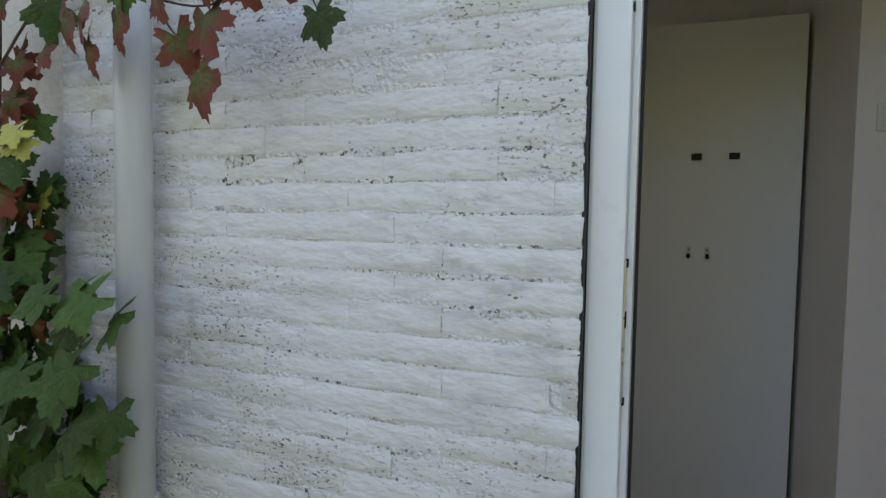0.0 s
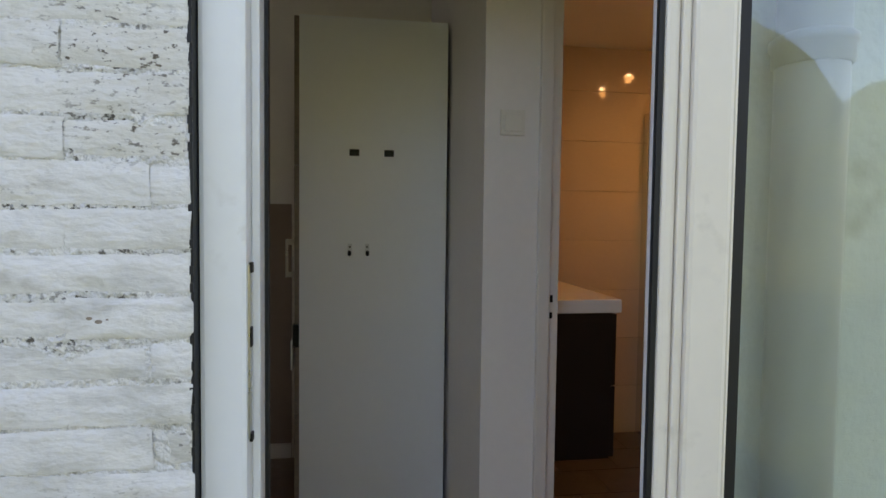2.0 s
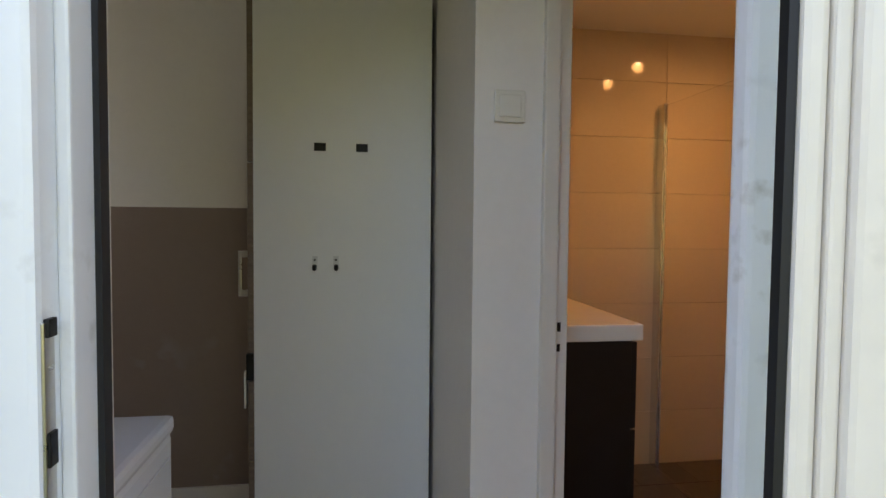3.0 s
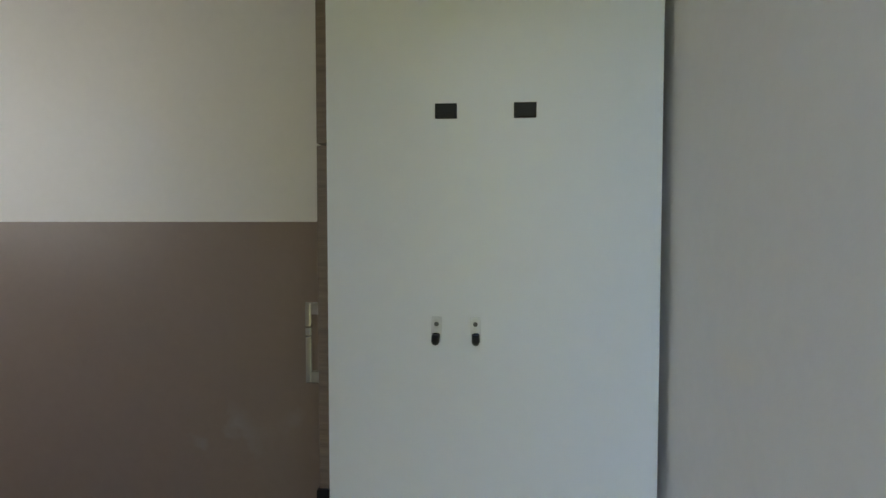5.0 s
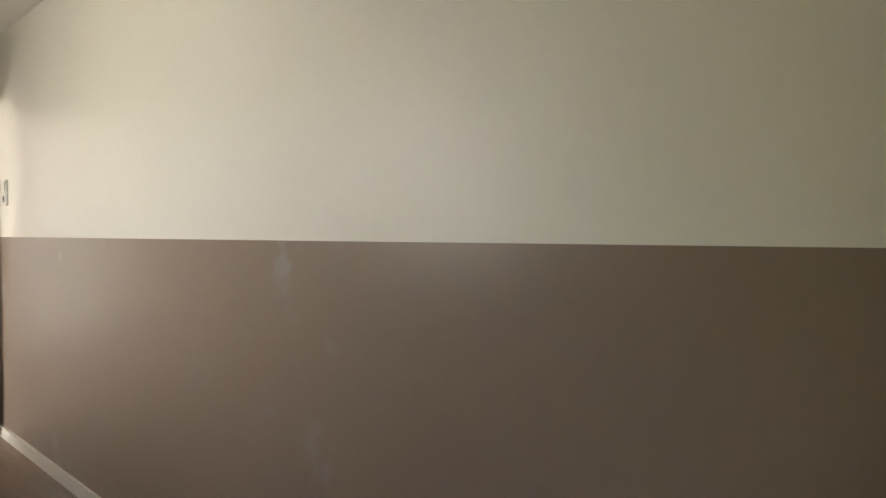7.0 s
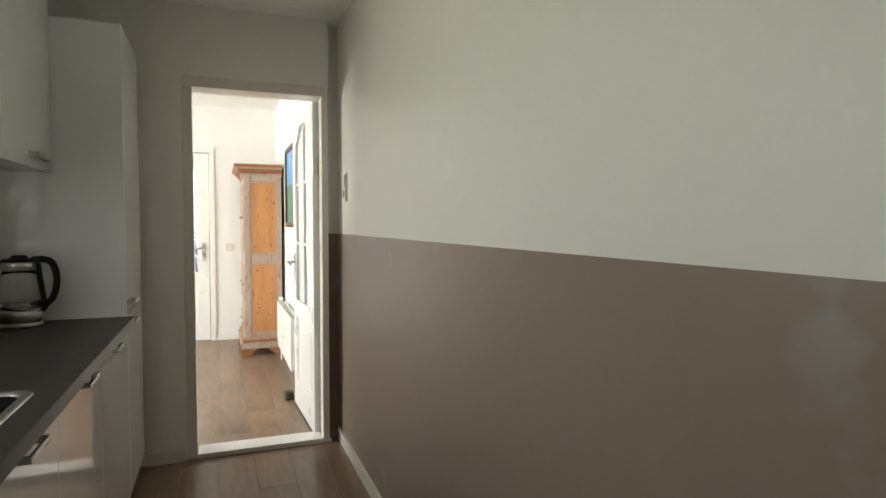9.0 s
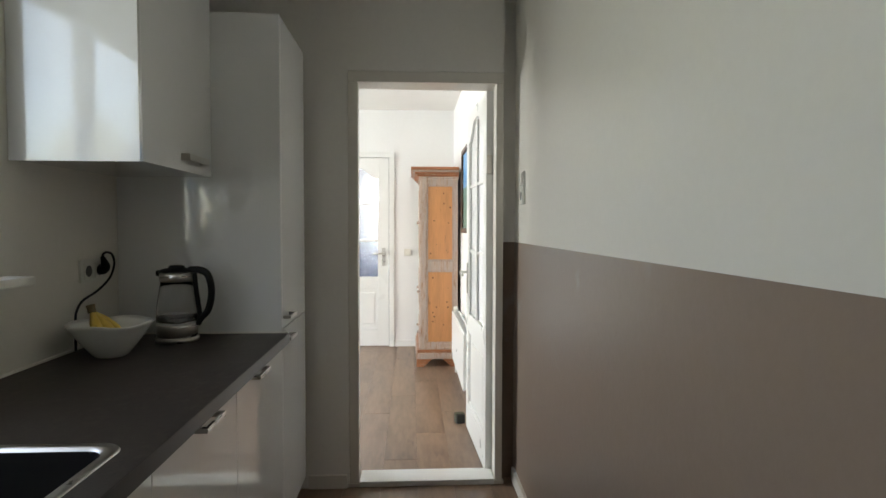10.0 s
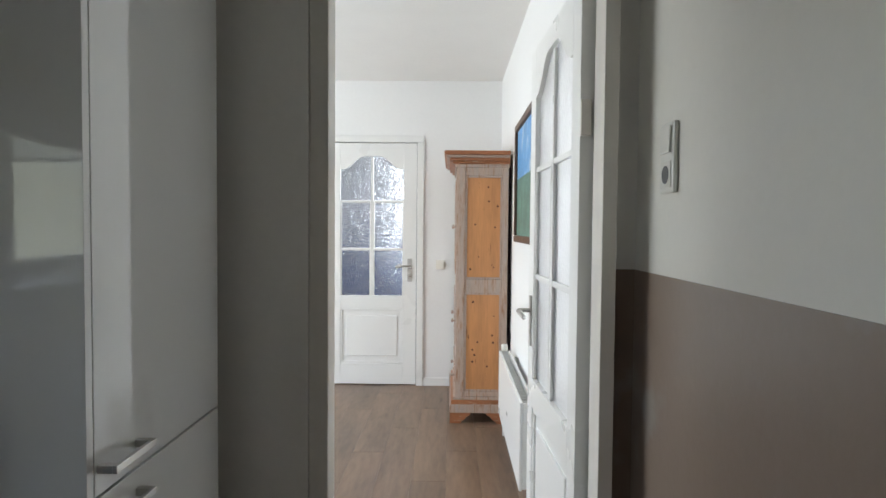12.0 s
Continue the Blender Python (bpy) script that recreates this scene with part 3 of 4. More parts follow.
# ---- bathroom ----
van = thing("vanity_unit", "dark wall-hung vanity with white basin top", "vanity")
part("body", boxes((0.736, 1.135, -0.34, 0.50, 0.335, 0.87), bevel=0.002), VANITY, van)
for z0, z1 in ((0.34, 0.60), (0.605, 0.865)):
    dr = part("drawer", boxes((1.1355, 1.152, -0.338, 0.498, z0, z1), bevel=0.002), VANITY, van)
    for ky in (-0.25, 0.3):
        part("knob", lathe([(0.004, 0), (0.004, 0.012), (0.011, 0.016), (0.011, 0.022), (0.006, 0.025)], n=14), CHROME, dr, "chrome knob", True).matrix_basis = pose(1.1525, ky, z1 - 0.06, 0, 90, 0)
part("basin_top", boxes((0.736, 1.165, -0.352, 0.51, 0.8705, 0.92), bevel=0.006), PORCELAIN, van, "thick white basin top")
scr = thing("shower_screen", "glass shower screen with chrome profile", "shower screen")
part("profile", boxes((1.80, 1.825, 0.70, 0.768, 0.002, 1.80), bevel=0.003), CHROME, scr)
part("glass", box(1.809, 1.815, -0.05, 0.6995, 0.01, 1.79), GLASS, scr).visible_shadow = False
part("profile", boxes((1.804, 1.82, -0.07, -0.0505, 0.002, 1.80), bevel=0.003), CHROME, scr)
for sx, sy in ((1.5, -0.22), (1.95, 0.25), (1.95, -0.15)):
    s = thing("ceiling_spot", "small round glowing ceiling spot", "ceiling lamp", "bathroom spots", pose(sx, sy, 2.15))
    part("ring", lathe([(0.03, -0.004), (0.042, -0.004), (0.042, -0.0003), (0.03, -0.0003)], n=24, cap=False), CHROME, s)
    part("bulb", lathe([(0.001, -0.002), (0.018, -0.002), (0.018, -0.0005)], n=24), SPOTGLOW, s)


# ---- kitchen units ----
FY, WY = -0.43, -0.40


def bar_handle(x0, x1, z, y, parent, h=0.007):
    """Flat steel bar on two square feet, standing off a front that faces +y."""
    d = 0.034
    part("handle", boxes((x0, x1, y + d - 0.008, y + d, z - h, z + h), (x0, x0 + 0.014, y + 0.0004, y + d - 0.008, z - h, z + h), (x1 - 0.014, x1, y + 0.0004, y + d - 0.008, z - h, z + h), bevel=0.0015), STEEL, parent, "square brushed steel handle")


SEAMS = (-4.06, -3.44, -2.86, -2.26, -1.66, -1.06)
for a, b in zip(SEAMS, SEAMS[1:]):
    u = thing("base_cabinet", "white high gloss base cabinet under the dark worktop", "cabinet", "base cabinets")
    part("body", boxes((a + 0.001, b - 0.001, YS + 0.01, FY - 0.02, 0.1, 0.70 if a == -2.86 else 0.873)), CARCASS, u)
    part("plinth", boxes((a + 0.001, b - 0.001, YS + 0.05, FY - 0.07, 0, 0.0995)), CARCASS, u)
    d = part("door", boxes((a + 0.0015, b - 0.0015, FY - 0.0195, FY, 0.105, 0.868), bevel=0.0015), GLOSS, u, "white high gloss door")
    bar_handle(a + 0.21 + (0.12 if a == SEAMS[0] else 0), a + 0.35 + (0.12 if a == SEAMS[0] else 0), 0.852, FY, d)
# worktop with the sink cut out of it
SX0, SX1, SY0, SY1 = -2.82, -2.33, -0.93, -0.485
wt = thing("worktop", "dark grey laminate worktop with thin pale rim and highlight painted on its front edge", "worktop")
part("slab", boxes((-4.058, SX0, YS + 0.006, WY, 0.875, 0.915), (SX1, -1.06, YS + 0.006, WY, 0.875, 0.915), (SX0, SX1, SY1, WY, 0.875, 0.915), (SX0, SX1, YS + 0.006, SY0, 0.875, 0.915)), WORKTOP, wt)
part("sealant", boxes((-4.0585, -1.06, YS + 0.0045, YS + 0.012, 0.9155, 0.922), (-4.059, -4.052, YS + 0.012, WY - 0.005, 0.9155, 0.921)), WHITEPL, wt, "pale sealant bead")
# lighter strip paints the highlight along the worktop's front edge
part("edge_band", boxes((-4.058, -1.06, WY + 0.0002, WY + 0.0016, 0.876, 0.9135)), mat("worktop_edge_highlight", (0.045, 0.04, 0.037), 0.4, var=0.2, scale=8), wt)
sink = thing("sink", "stainless steel sink sunk in the dark worktop", "sink")


def rrect(x0, x1, y0, y1, r, z, n=6):
    out = []
    for cx, cy, a0 in ((x1 - r, y1 - r, 0), (x0 + r, y1 - r, 90), (x0 + r, y0 + r, 180), (x1 - r, y0 + r, 270)):
        for i in range(n + 1):
            a = radians(a0 + 90 * i / n)
            out.append(Vector((cx + r * math.cos(a), cy + r * math.sin(a), z)))
    return out


RIMS = [rrect(*r) for r in ((SX0 - 0.022, SX1 + 0.022, SY0 - 0.022, SY1 + 0.022, 0.05, 0.9152), (SX0 - 0.02, SX1 + 0.02, SY0 - 0.02, SY1 + 0.02, 0.05, 0.9185),
                                                        (SX0, SX1, SY0, SY1, 0.04, 0.9185), (SX0 + 0.006, SX1 - 0.006, SY0 + 0.006, SY1 - 0.006, 0.04, 0.912), (SX0 + 0.012, SX1 - 0.012, SY0 + 0.012, SY1 - 0.012, 0.04, 0.77),
                                                        (SX0 + 0.04, SX1 - 0.04, SY0 + 0.04, SY1 - 0.04, 0.03, 0.745))]

for nm, mt, rs in (("rim", STEEL, RIMS[:4]), ("bowl", SINKSTEEL, RIMS[3:])):
    bm = bmesh.new()
    rings = [[bm.verts.new(p) for p in r] for r in rs]
    for a, b in zip(rings, rings[1:]):
        for i in range(len(a)):
            j = (i + 1) % len(a)
            bm.faces.new((a[i], a[j], b[j], b[i]))
    if nm == "bowl":
        bm.faces.new(rings[-1])
    part(nm, bm, mt, sink, smooth=True)
part("drain", lathe([(0.001, 0.002), (0.03, 0.002), (0.04, 0.004), (0.042, 0.0005)], (SX0 + SX1) / 2, (SY0 + SY1) / 2, 0.745, 24), CHROME, sink, smooth=True)

# tall white unit at the end of the counter
tu = thing("tall_kitchen_unit", "tall white high gloss kitchen unit beside the doorway", "cabinet")
part("side_panel", boxes((-4.078, -4.0605, YS + 0.006, FY - 0.0005, 0.0, 2.2), bevel=0.001), GLOSS, tu)
part("body", boxes((-4.583, -4.0785, YS + 0.01, FY - 0.0205, 0.09, 2.195)), CARCASS, tu)
part("plinth", boxes((-4.583, -4.0785, YS + 0.05, FY - 0.07, 0, 0.0895)), CARCASS, tu)
for z0, z1, hz in ((0.095, 0.925, 0.885), (0.93, 2.195, 0.975)):
    d = part("door", boxes((-4.585, -4.0795, FY - 0.0195, FY, z0, z1), bevel=0.0015), GLOSS, tu, "white high gloss door")
    bar_handle(-4.215, -4.085, hz, FY, d)

# wall cabinet
wc = thing("wall_cabinet", "white high gloss wall cabinet above the worktop", "cabinet")
WF = -0.70
part("body", boxes((-4.059, -3.452, YS + 0.006, WF - 0.0205, 1.545, 2.30)), GLOSS, wc)
part("side_panel", boxes((-3.4515, -3.435, YS + 0.006, WF - 0.0005, 1.54, 2.305), bevel=0.001), GLOSS, wc)
d = part("door", boxes((-4.056, -3.4525, WF - 0.0195, WF, 1.543, 2.302), bevel=0.0015), GLOSS, wc, "white high gloss door")
bar_handle(-3.93, -3.74, 1.59, WF, d, 0.012)

# kitchen window above the sink
kw = tagged(new("window_1"), "white framed kitchen window above the sink", "window", "", "structure")
for r in ((WX0, WX1, -1.33, -1.27, WZ1 - 0.06, WZ1), (WX0, WX1, -1.33, -1.27, WZ0, WZ0 + 0.06), (WX0, WX0 + 0.06, -1.33, -1.27, WZ0 + 0.06, WZ1 - 0.06), (WX1 - 0.06, WX1, -1.33, -1.27, WZ0 + 0.06, WZ1 - 0.06), (-2.65, -2.57, -1.33, -1.27, WZ0 + 0.06, WZ1 - 0.06)):
    part("window_frame", boxes(r, bevel=0.004), PVC, kw)
for a, b in ((WX0 + 0.06, -2.65), (-2.57, WX1 - 0.06)):
    part("pane", box(a, b, -1.303, -1.297, WZ0 + 0.06, WZ1 - 0.06), GLASS, kw).visible_shadow = False
part("window_sill", boxes((WX0 - 0.07, WX1 + 0.03, -1.27, YS + 0.085, WZ0 - 0.022, WZ0 + 0.004), bevel=0.004), WHITEPL, kw, "white window sill")

# socket, plug and cable
so = thing("wall_socket", "white double wall socket above the worktop", "socket", m=pose(-3.862, YS + 0.004, 1.187))
part("plate", boxes((-0.08, 0.08, 0.0003, 0.011, -0.041, 0.041), bevel=0.004), WHITEPL, so)
for ox in (-0.036, 0.036):
    s = part("insert", boxes((ox - 0.028, ox + 0.028, 0.0113, 0.014, -0.028, 0.028), bevel=0.003), WHITEPL, so)
    part("recess", lathe([(0.0205, 0), (0.0205, 0.0006)], n=24), GREYPL, s).matrix_basis = pose(ox, 0.0148, 0, 90)
pc = thing("power_cable", "black power cable with plug in the wall socket", "cable")
part("plug", tube([(-3.898, YS + 0.0195, 1.188), (-3.896, YS + 0.032, 1.19), (-3.886, YS + 0.045, 1.2), (-3.872, YS + 0.048, 1.222), (-3.864, YS + 0.046, 1.238)], [0.019, 0.02, 0.017, 0.011, 0.006], 14), BLACK, pc, smooth=True)
part("cord", tube([(-3.865, YS + 0.046, 1.235), (-3.875, YS + 0.045, 1.247), (-3.9, YS + 0.045, 1.252), (-3.938, YS + 0.045, 1.241), (-3.952, YS + 0.045, 1.206), (-3.932, YS + 0.042, 1.162), (-3.885, YS + 0.04, 1.132), (-3.819, YS + 0.038, 1.108), (-3.753, YS + 0.036, 1.091), (-3.722, YS + 0.033, 1.065), (-3.714, YS + 0.03, 1.03), (-3.716, YS + 0.028, 0.92)], 0.0042, 8), BLACK, pc, smooth=True)

# kettle
KX, KY, KZ = -3.92, -0.79, 0.9158
ke = thing("kettle", "glass and steel electric kettle with black lid and handle", "kettle", m=pose(KX, KY, KZ))
part("base", lathe([(0.076, 0), (0.078, 0.004), (0.078, 0.014), (0.072, 0.018)], n=40), STEEL, ke, smooth=True)
part("heater_band", lathe([(0.07, 0.0185), (0.073, 0.022), (0.073, 0.062), (0.071, 0.066)], n=40), STEEL, ke, "brushed steel band", True)
part("jug", lathe([(0.071, 0.0665), (0.0745, 0.075), (0.074, 0.11), (0.068, 0.16), (0.06, 0.205), (0.057, 0.225), (0.0545, 0.225), (0.0575, 0.205), (0.0655, 0.16), (0.0715, 0.11), (0.0715, 0.078), (0.001, 0.07)], n=40, cap=False), GLASS, ke, "clear glass jug", True)
part("water", lathe([(0.001, 0.0715), (0.0705, 0.079), (0.0709, 0.1), (0.001, 0.1)], n=40, cap=False), GLASS, ke, "some water in the jug", True)
part("collar", lathe([(0.0575, 0.2255), (0.061, 0.228), (0.06, 0.256), (0.055, 0.26)], n=40), STEEL, ke, "steel collar", True)
part("lid", lathe([(0.062, 0.2605), (0.063, 0.265), (0.05, 0.273), (0.03, 0.276), (0.028, 0.283), (0.02, 0.286), (0.001, 0.287)], n=40), BLACK, ke, "black lid", True)
part("spout", boxes((-0.02, 0.02, -0.072, -0.052, 0.245, 0.268), bevel=0.008), BLACK, ke)
part("handle", tube([(0, 0.045, 0.268), (0, 0.085, 0.268), (0, 0.115, 0.25), (0, 0.128, 0.2), (0, 0.125, 0.15), (0, 0.112, 0.11), (0, 0.09, 0.085), (0, 0.076, 0.06)], [0.013, 0.014, 0.0135, 0.013, 0.013, 0.013, 0.012, 0.01], 12), BLACK, ke, "thick black handle", True)
part("handle_strip", tube([(0, 0.066, 0.255), (0, 0.071, 0.2), (0, 0.0775, 0.15), (0, 0.083, 0.1), (0, 0.08, 0.06)], [0.009] * 5, 10), BLACK, ke, smooth=True)

# bowl with bananas
BX, BY = -3.66, -0.905
fb = thing("fruit_bowl", "white porcelain bowl with wavy rim on the worktop", "bowl", m=pose(BX, BY, 0.9158) @ Matrix.Scale(0.93, 4))
bm = bmesh.new()


def bowl_ring(r, z, wave, sq):
    out = []
    for i in range(48):
        a = 2 * math.pi * i / 48
        k = (abs(math.cos(a)) ** sq + abs(math.sin(a)) ** sq) ** (-1 / sq)
        out.append(bm.verts.new((r * k * math.cos(a), r * k * math.sin(a), z + wave * math.cos(4 * a + math.pi))))
    return out


brings = [bowl_ring(*r) for r in ((0.001, 0, 0, 2), (0.05, 0, 0, 2.2), (0.056, 0.004, 0, 2.2), (0.075, 0.03, 0, 2.4), (0.105, 0.07, -0.001, 2.3), (0.128, 0.108, -0.003, 2.4), (0.136, 0.121, -0.004, 2.4),
                                  (0.134, 0.123, -0.004, 2.4), (0.123, 0.108, -0.003, 2.4), (0.1, 0.07, -0.001, 2.3), (0.07, 0.033, 0, 2.4), (0.04, 0.012, 0, 2.2), (0.001, 0.01, 0, 2))]
for a, b in zip(brings, brings[1:]):
    for i in range(48):
        bm.faces.new((a[i], a[(i + 1) % 48], b[(i + 1) % 48], b[i]))
part("shell", bm, PORCELAIN, fb, smooth=True)
bb = thing("banana_bunch", "bunch of ripe yellow bananas in the bowl", "fruit", m=pose(BX, BY, 0.9158))
for i, an in enumerate((-50, -15, 20, 55)):
    ca, sa = math.cos(radians(an + 90)), math.sin(radians(an + 90))
    pts = [(-0.0 + ca * d + 0.01, -0.055 + sa * d, z) for d, z in ((0.0, 0.148), (0.012, 0.138), (0.035, 0.118), (0.065, 0.09), (0.085, 0.06), (0.09, 0.046))]
    part("banana", tube(pts, [0.006, 0.010, 0.0165, 0.0175, 0.013, 0.005], 10), BANANA, bb, smooth=True)
part("stalk", tube([(0.01, -0.055, 0.146), (0.01, -0.058, 0.16), (0.011, -0.06, 0.172)], [0.013, 0.012, 0.014], 10), STALK, bb, "dark stalk", True)

# switch and socket by the doorway
s2 = thing("switch_socket", "white switch above a socket on the kitchen wall", "switch", m=pose(-4.49, YN, 1.54))
part("frame", boxes((-0.04, 0.04, -0.012, -0.0003, -0.082, 0.078), bevel=0.004), WHITEPL, s2)
part("rocker", boxes((-0.029, 0.029, -0.019, -0.0123, 0.008, 0.068), bevel=0.003), WHITEPL, s2)
si = part("socket_insert", boxes((-0.029, 0.029, -0.0145, -0.0123, -0.07, -0.01), bevel=0.002), WHITEPL, s2)
part("recess", lathe([(0.0205, 0), (0.0205, 0.0006)], n=24), GREYPL, si).matrix_basis = pose(0, -0.0147, -0.04, 90)


# ---- inner doors ----
def glazed_leaf(name, w, h, m, label, glass, handle_side, st=0.11):
    """Panelled leaf in the x-z plane, 40 mm thick, with six panes under a curved top rail."""
    d = thing(name, label, "door", m=m)
    gb, gt = 0.775, 1.985
    t = 0.02
    part("stile", boxes((0, st, -t, t, 0, h), bevel=0.002), DOORPAINT, d)
    part("stile", boxes((w - st, w, -t, t, 0, h), bevel=0.002), DOORPAINT, d)
    part("bottom_rail", boxes((st + 0.0005, w - st - 0.0005, -t, t, 0, 0.18), bevel=0.002), DOORPAINT, d)
    part("lock_rail", boxes((st + 0.0005, w - st - 0.0005, -t, t, 0.665, gb), bevel=0.002), DOORPAINT, d)
    x0, x1 = st + 0.0005, w - st - 0.0005
    out = [(x0, h), (x0, gt - 0.115)]
    for i in range(25):
        u = i / 24
        f = 0.5 - 0.5 * math.cos(min(1, max(0, (min(u, 1 - u) - 0.03) / 0.36)) * math.pi)
        out.append((x0 + (x1 - x0) * u, gt - 0.115 + 0.115 * f))
    out += [(x1, gt - 0.115), (x1, h)]
    part("top_rail", prism(out, -t, t), DOORPAINT, d, "top rail with curved lower edge")
    xm, bw = w / 2, 0.011
    part("glazing_bar", boxes((xm - bw, xm + bw, -0.014, 0.014, gb + 0.0005, gt - 0.01), bevel=0.004), DOORPAINT, d)
    rows = (gb, 1.178, 1.592, gt)
    for z in rows[1:3]:
        for a, b in ((x0, xm - bw - 0.0005), (xm + bw + 0.0005, x1)):
            part("glazing_bar", boxes((a, b, -0.0135, 0.0135, z - bw, z + bw), bevel=0.004), DOORPAINT, d)
    for z0, z1 in zip(rows, rows[1:]):
        for a, b in ((x0, xm - 0.004), (xm + 0.004, x1)):
            p = part("pane", box(a, b, -0.0025, 0.0025, z0 + 0.002, z1 - 0.002), glass, d)
            p.visible_shadow = False
    for s in (-1, 1):
        lo, hi = sorted((s * 0.006, s * 0.0155))
        part("panel_moulding", boxes((x0, x1, lo, hi, 0.1805, 0.2), (x0, x1, lo, hi, 0.645, 0.6645), (x0, x0 + 0.02, lo, hi, 0.2005, 0.6445), (x1 - 0.02, x1, lo, hi, 0.2005, 0.6445), bevel=0.004), DOORPAINT, d)
        for a, b in ((x0, xm - bw), (xm + bw, x1)):
            for z0, z1 in zip(rows, rows[1:-1]):
                part("glazing_bead", boxes((a, a + 0.01, lo, hi, z0, z1), (b - 0.01, b, lo, hi, z0, z1), bevel=0.003), DOORPAINT, d)
    part("panel", boxes((x0, x1, -0.006, 0.006, 0.1805, 0.6645)), DOORPAINT, d)
    part("raised_field", boxes((x0 + 0.05, x1 - 0.05, -0.013, 0.013, 0.245, 0.6), bevel=0.006), DOORPAINT, d)
    hx = 0.055 if handle_side < 0 else w - 0.055
    for s in (-1, 1):
        y = s * t
        pl = part("handle_plate", boxes((hx - 0.02, hx + 0.02, *sorted((y + s * 0.0003, y + s * 0.007)), 0.9, 1.1), bevel=0.002), STEEL, d, "brushed aluminium door plate")
        q = handle_side
        part("lever", tube([(hx, y + s * 0.0075, 1.04), (hx, y + s * 0.04, 1.04), (hx - q * 0.012, y + s * 0.052, 1.04), (hx - q * 0.06, y + s * 0.055, 1.038), (hx - q * 0.12, y + s * 0.05, 1.03)], [0.009, 0.009, 0.0095, 0.0095, 0.009], 12), STEEL, pl, "lever handle", True)
    return d


kf = tagged(new("door_3"), "cream painted doorway frame between kitchen and living room", "door frame", "", "structure")
X0f, X1f = -4.83, -4.66
part("jamb", boxes((-4.73, X1f, -0.2215, -0.172, 0, 2.08), bevel=0.003), FRAMEPAINT, kf)
part("rebate", boxes((X0f, -4.7305, -0.2215, -0.188, 0, 2.08), bevel=0.003), FRAMEPAINT, kf)
part("jamb", boxes((-4.765, X1f, 0.534, 0.572, 0, 2.08), bevel=0.003), FRAMEPAINT, kf)
part("rebate", boxes((X0f, -4.7655, 0.551, 0.572, 0, 2.08), bevel=0.003), FRAMEPAINT, kf)
part("head", boxes((X0f, X1f, -0.2215, 0.572, 2.0805, 2.1355), bevel=0.003), FRAMEPAINT, kf)
part("threshold", boxes((-4.80, X1f + 0.01, -0.17, 0.532, 0.0, 0.03), bevel=0.005), DOORPAINT, kf, "white painted threshold strip")
for yy in (-0.195, 0.555):
    part("foot_block", boxes((X1f - 0.02, X1f + 0.006, yy - 0.028, yy + 0.026, 0, 0.02), bevel=0.003), FRAMEPAINT, kf)
LEAFANG = 180 + 2.6
kd = glazed_leaf("glazed_door", 0.745, 2.06, pose(-4.782, 0.519, 0.012, 0, 0, LEAFANG), "open white panelled door with six glass panes", FROSTLEAF, 1, 0.092)
part("hinge", boxes((-0.012, -0.0005, -0.01, 0.02, 1.62, 1.72), bevel=0.003), FRAMEPAINT, kd, "cream painted hinge")
stop = thing("door_wedge", "small dark grey block holding the open door", "door stop", m=pose(-5.63, 0.43, 0, 0, 0, 12))
part("block", boxes((-0.035, 0.035, -0.03, 0.03, 0, 0.065), bevel=0.01), mat("grey_felt", (0.05, 0.05, 0.042), 0.9, var=0.3, scale=20), stop)
part("strap", boxes((-0.012, 0.012, -0.0315, 0.0315, 0.0002, 0.0668), bevel=0.001), mat("olive_strap", (0.11, 0.11, 0.06), 0.8, var=0.2), stop)

ff = tagged(new("door_4"), "white frame of the closed far door", "door frame", "", "structure")
part("jamb", boxes((XL - 0.1, XL + 0.02, FD1 - 0.057, FD1, 0, 2.112), bevel=0.004), DOORPAINT, ff)
part("jamb", boxes((XL - 0.1, XL + 0.02, FD0, FD0 + 0.057, 0, 2.112), bevel=0.004), DOORPAINT, ff)
part("head", boxes((XL - 0.1, XL + 0.02, FD0, FD1, 2.1125, 2.17), bevel=0.004), DOORPAINT, ff)
part("shadow_gap", boxes((XL - 0.075, XL - 0.05, FD0 + 0.0575, FD1 - 0.0575, 2.106, 2.112), (XL - 0.075, XL - 0.05, FD1 - 0.0625, FD1 - 0.0575, 0.0, 2.106)), GREYPL, ff)
FW = FD1 - FD0 - 0.124
glazed_leaf("glazed_door", FW, 2.095, pose(XL - 0.018, FD0 + 0.061, 0.01, 0, 0, 90), "closed white panelled door with six textured glass panes", FROST, 1)
sf = thing("light_switch", "small white light switch on the far living room wall", "switch", m=pose(XL, 0.06, 1.06, 0, 0, 90))
part("frame", boxes((-0.04, 0.04, -0.011, -0.0003, -0.04, 0.04), bevel=0.004), WHITEPL, sf)
part("rocker", boxes((-0.028, 0.028, -0.016, -0.0113, -0.028, 0.028), bevel=0.003), WHITEPL, sf)

# ---- pine cupboard ----
cu = thing("pine_cupboard", "tall antique pine cupboard with limed frame and honey panels", "cupboard")
CX0, CX1, CY0, CY1 = -8.12, -7.25, 0.185, 0.545
part("body", boxes((CX0, CX1 - 0.02, CY0 + 0.02, CY1, 0.19, 1.80)), LIMED, cu)
for z0, z1 in ((0.19, 0.225), (0.925, 1.02), (1.745, 1.80)):
    part("side_rail", boxes((CX1 - 0.0195, CX1 + 0.004, CY0 + 0.0605, CY1 - 0.0405, z0, z1), bevel=0.004), LIMED, cu)
for a, b in ((CY0, CY0 + 0.06), (CY1 - 0.04, CY1)):
    part("side_stile", boxes((CX1 - 0.0195, CX1 + 0.006, a, b, 0.19, 1.80), bevel=0.005), LIMED, cu)
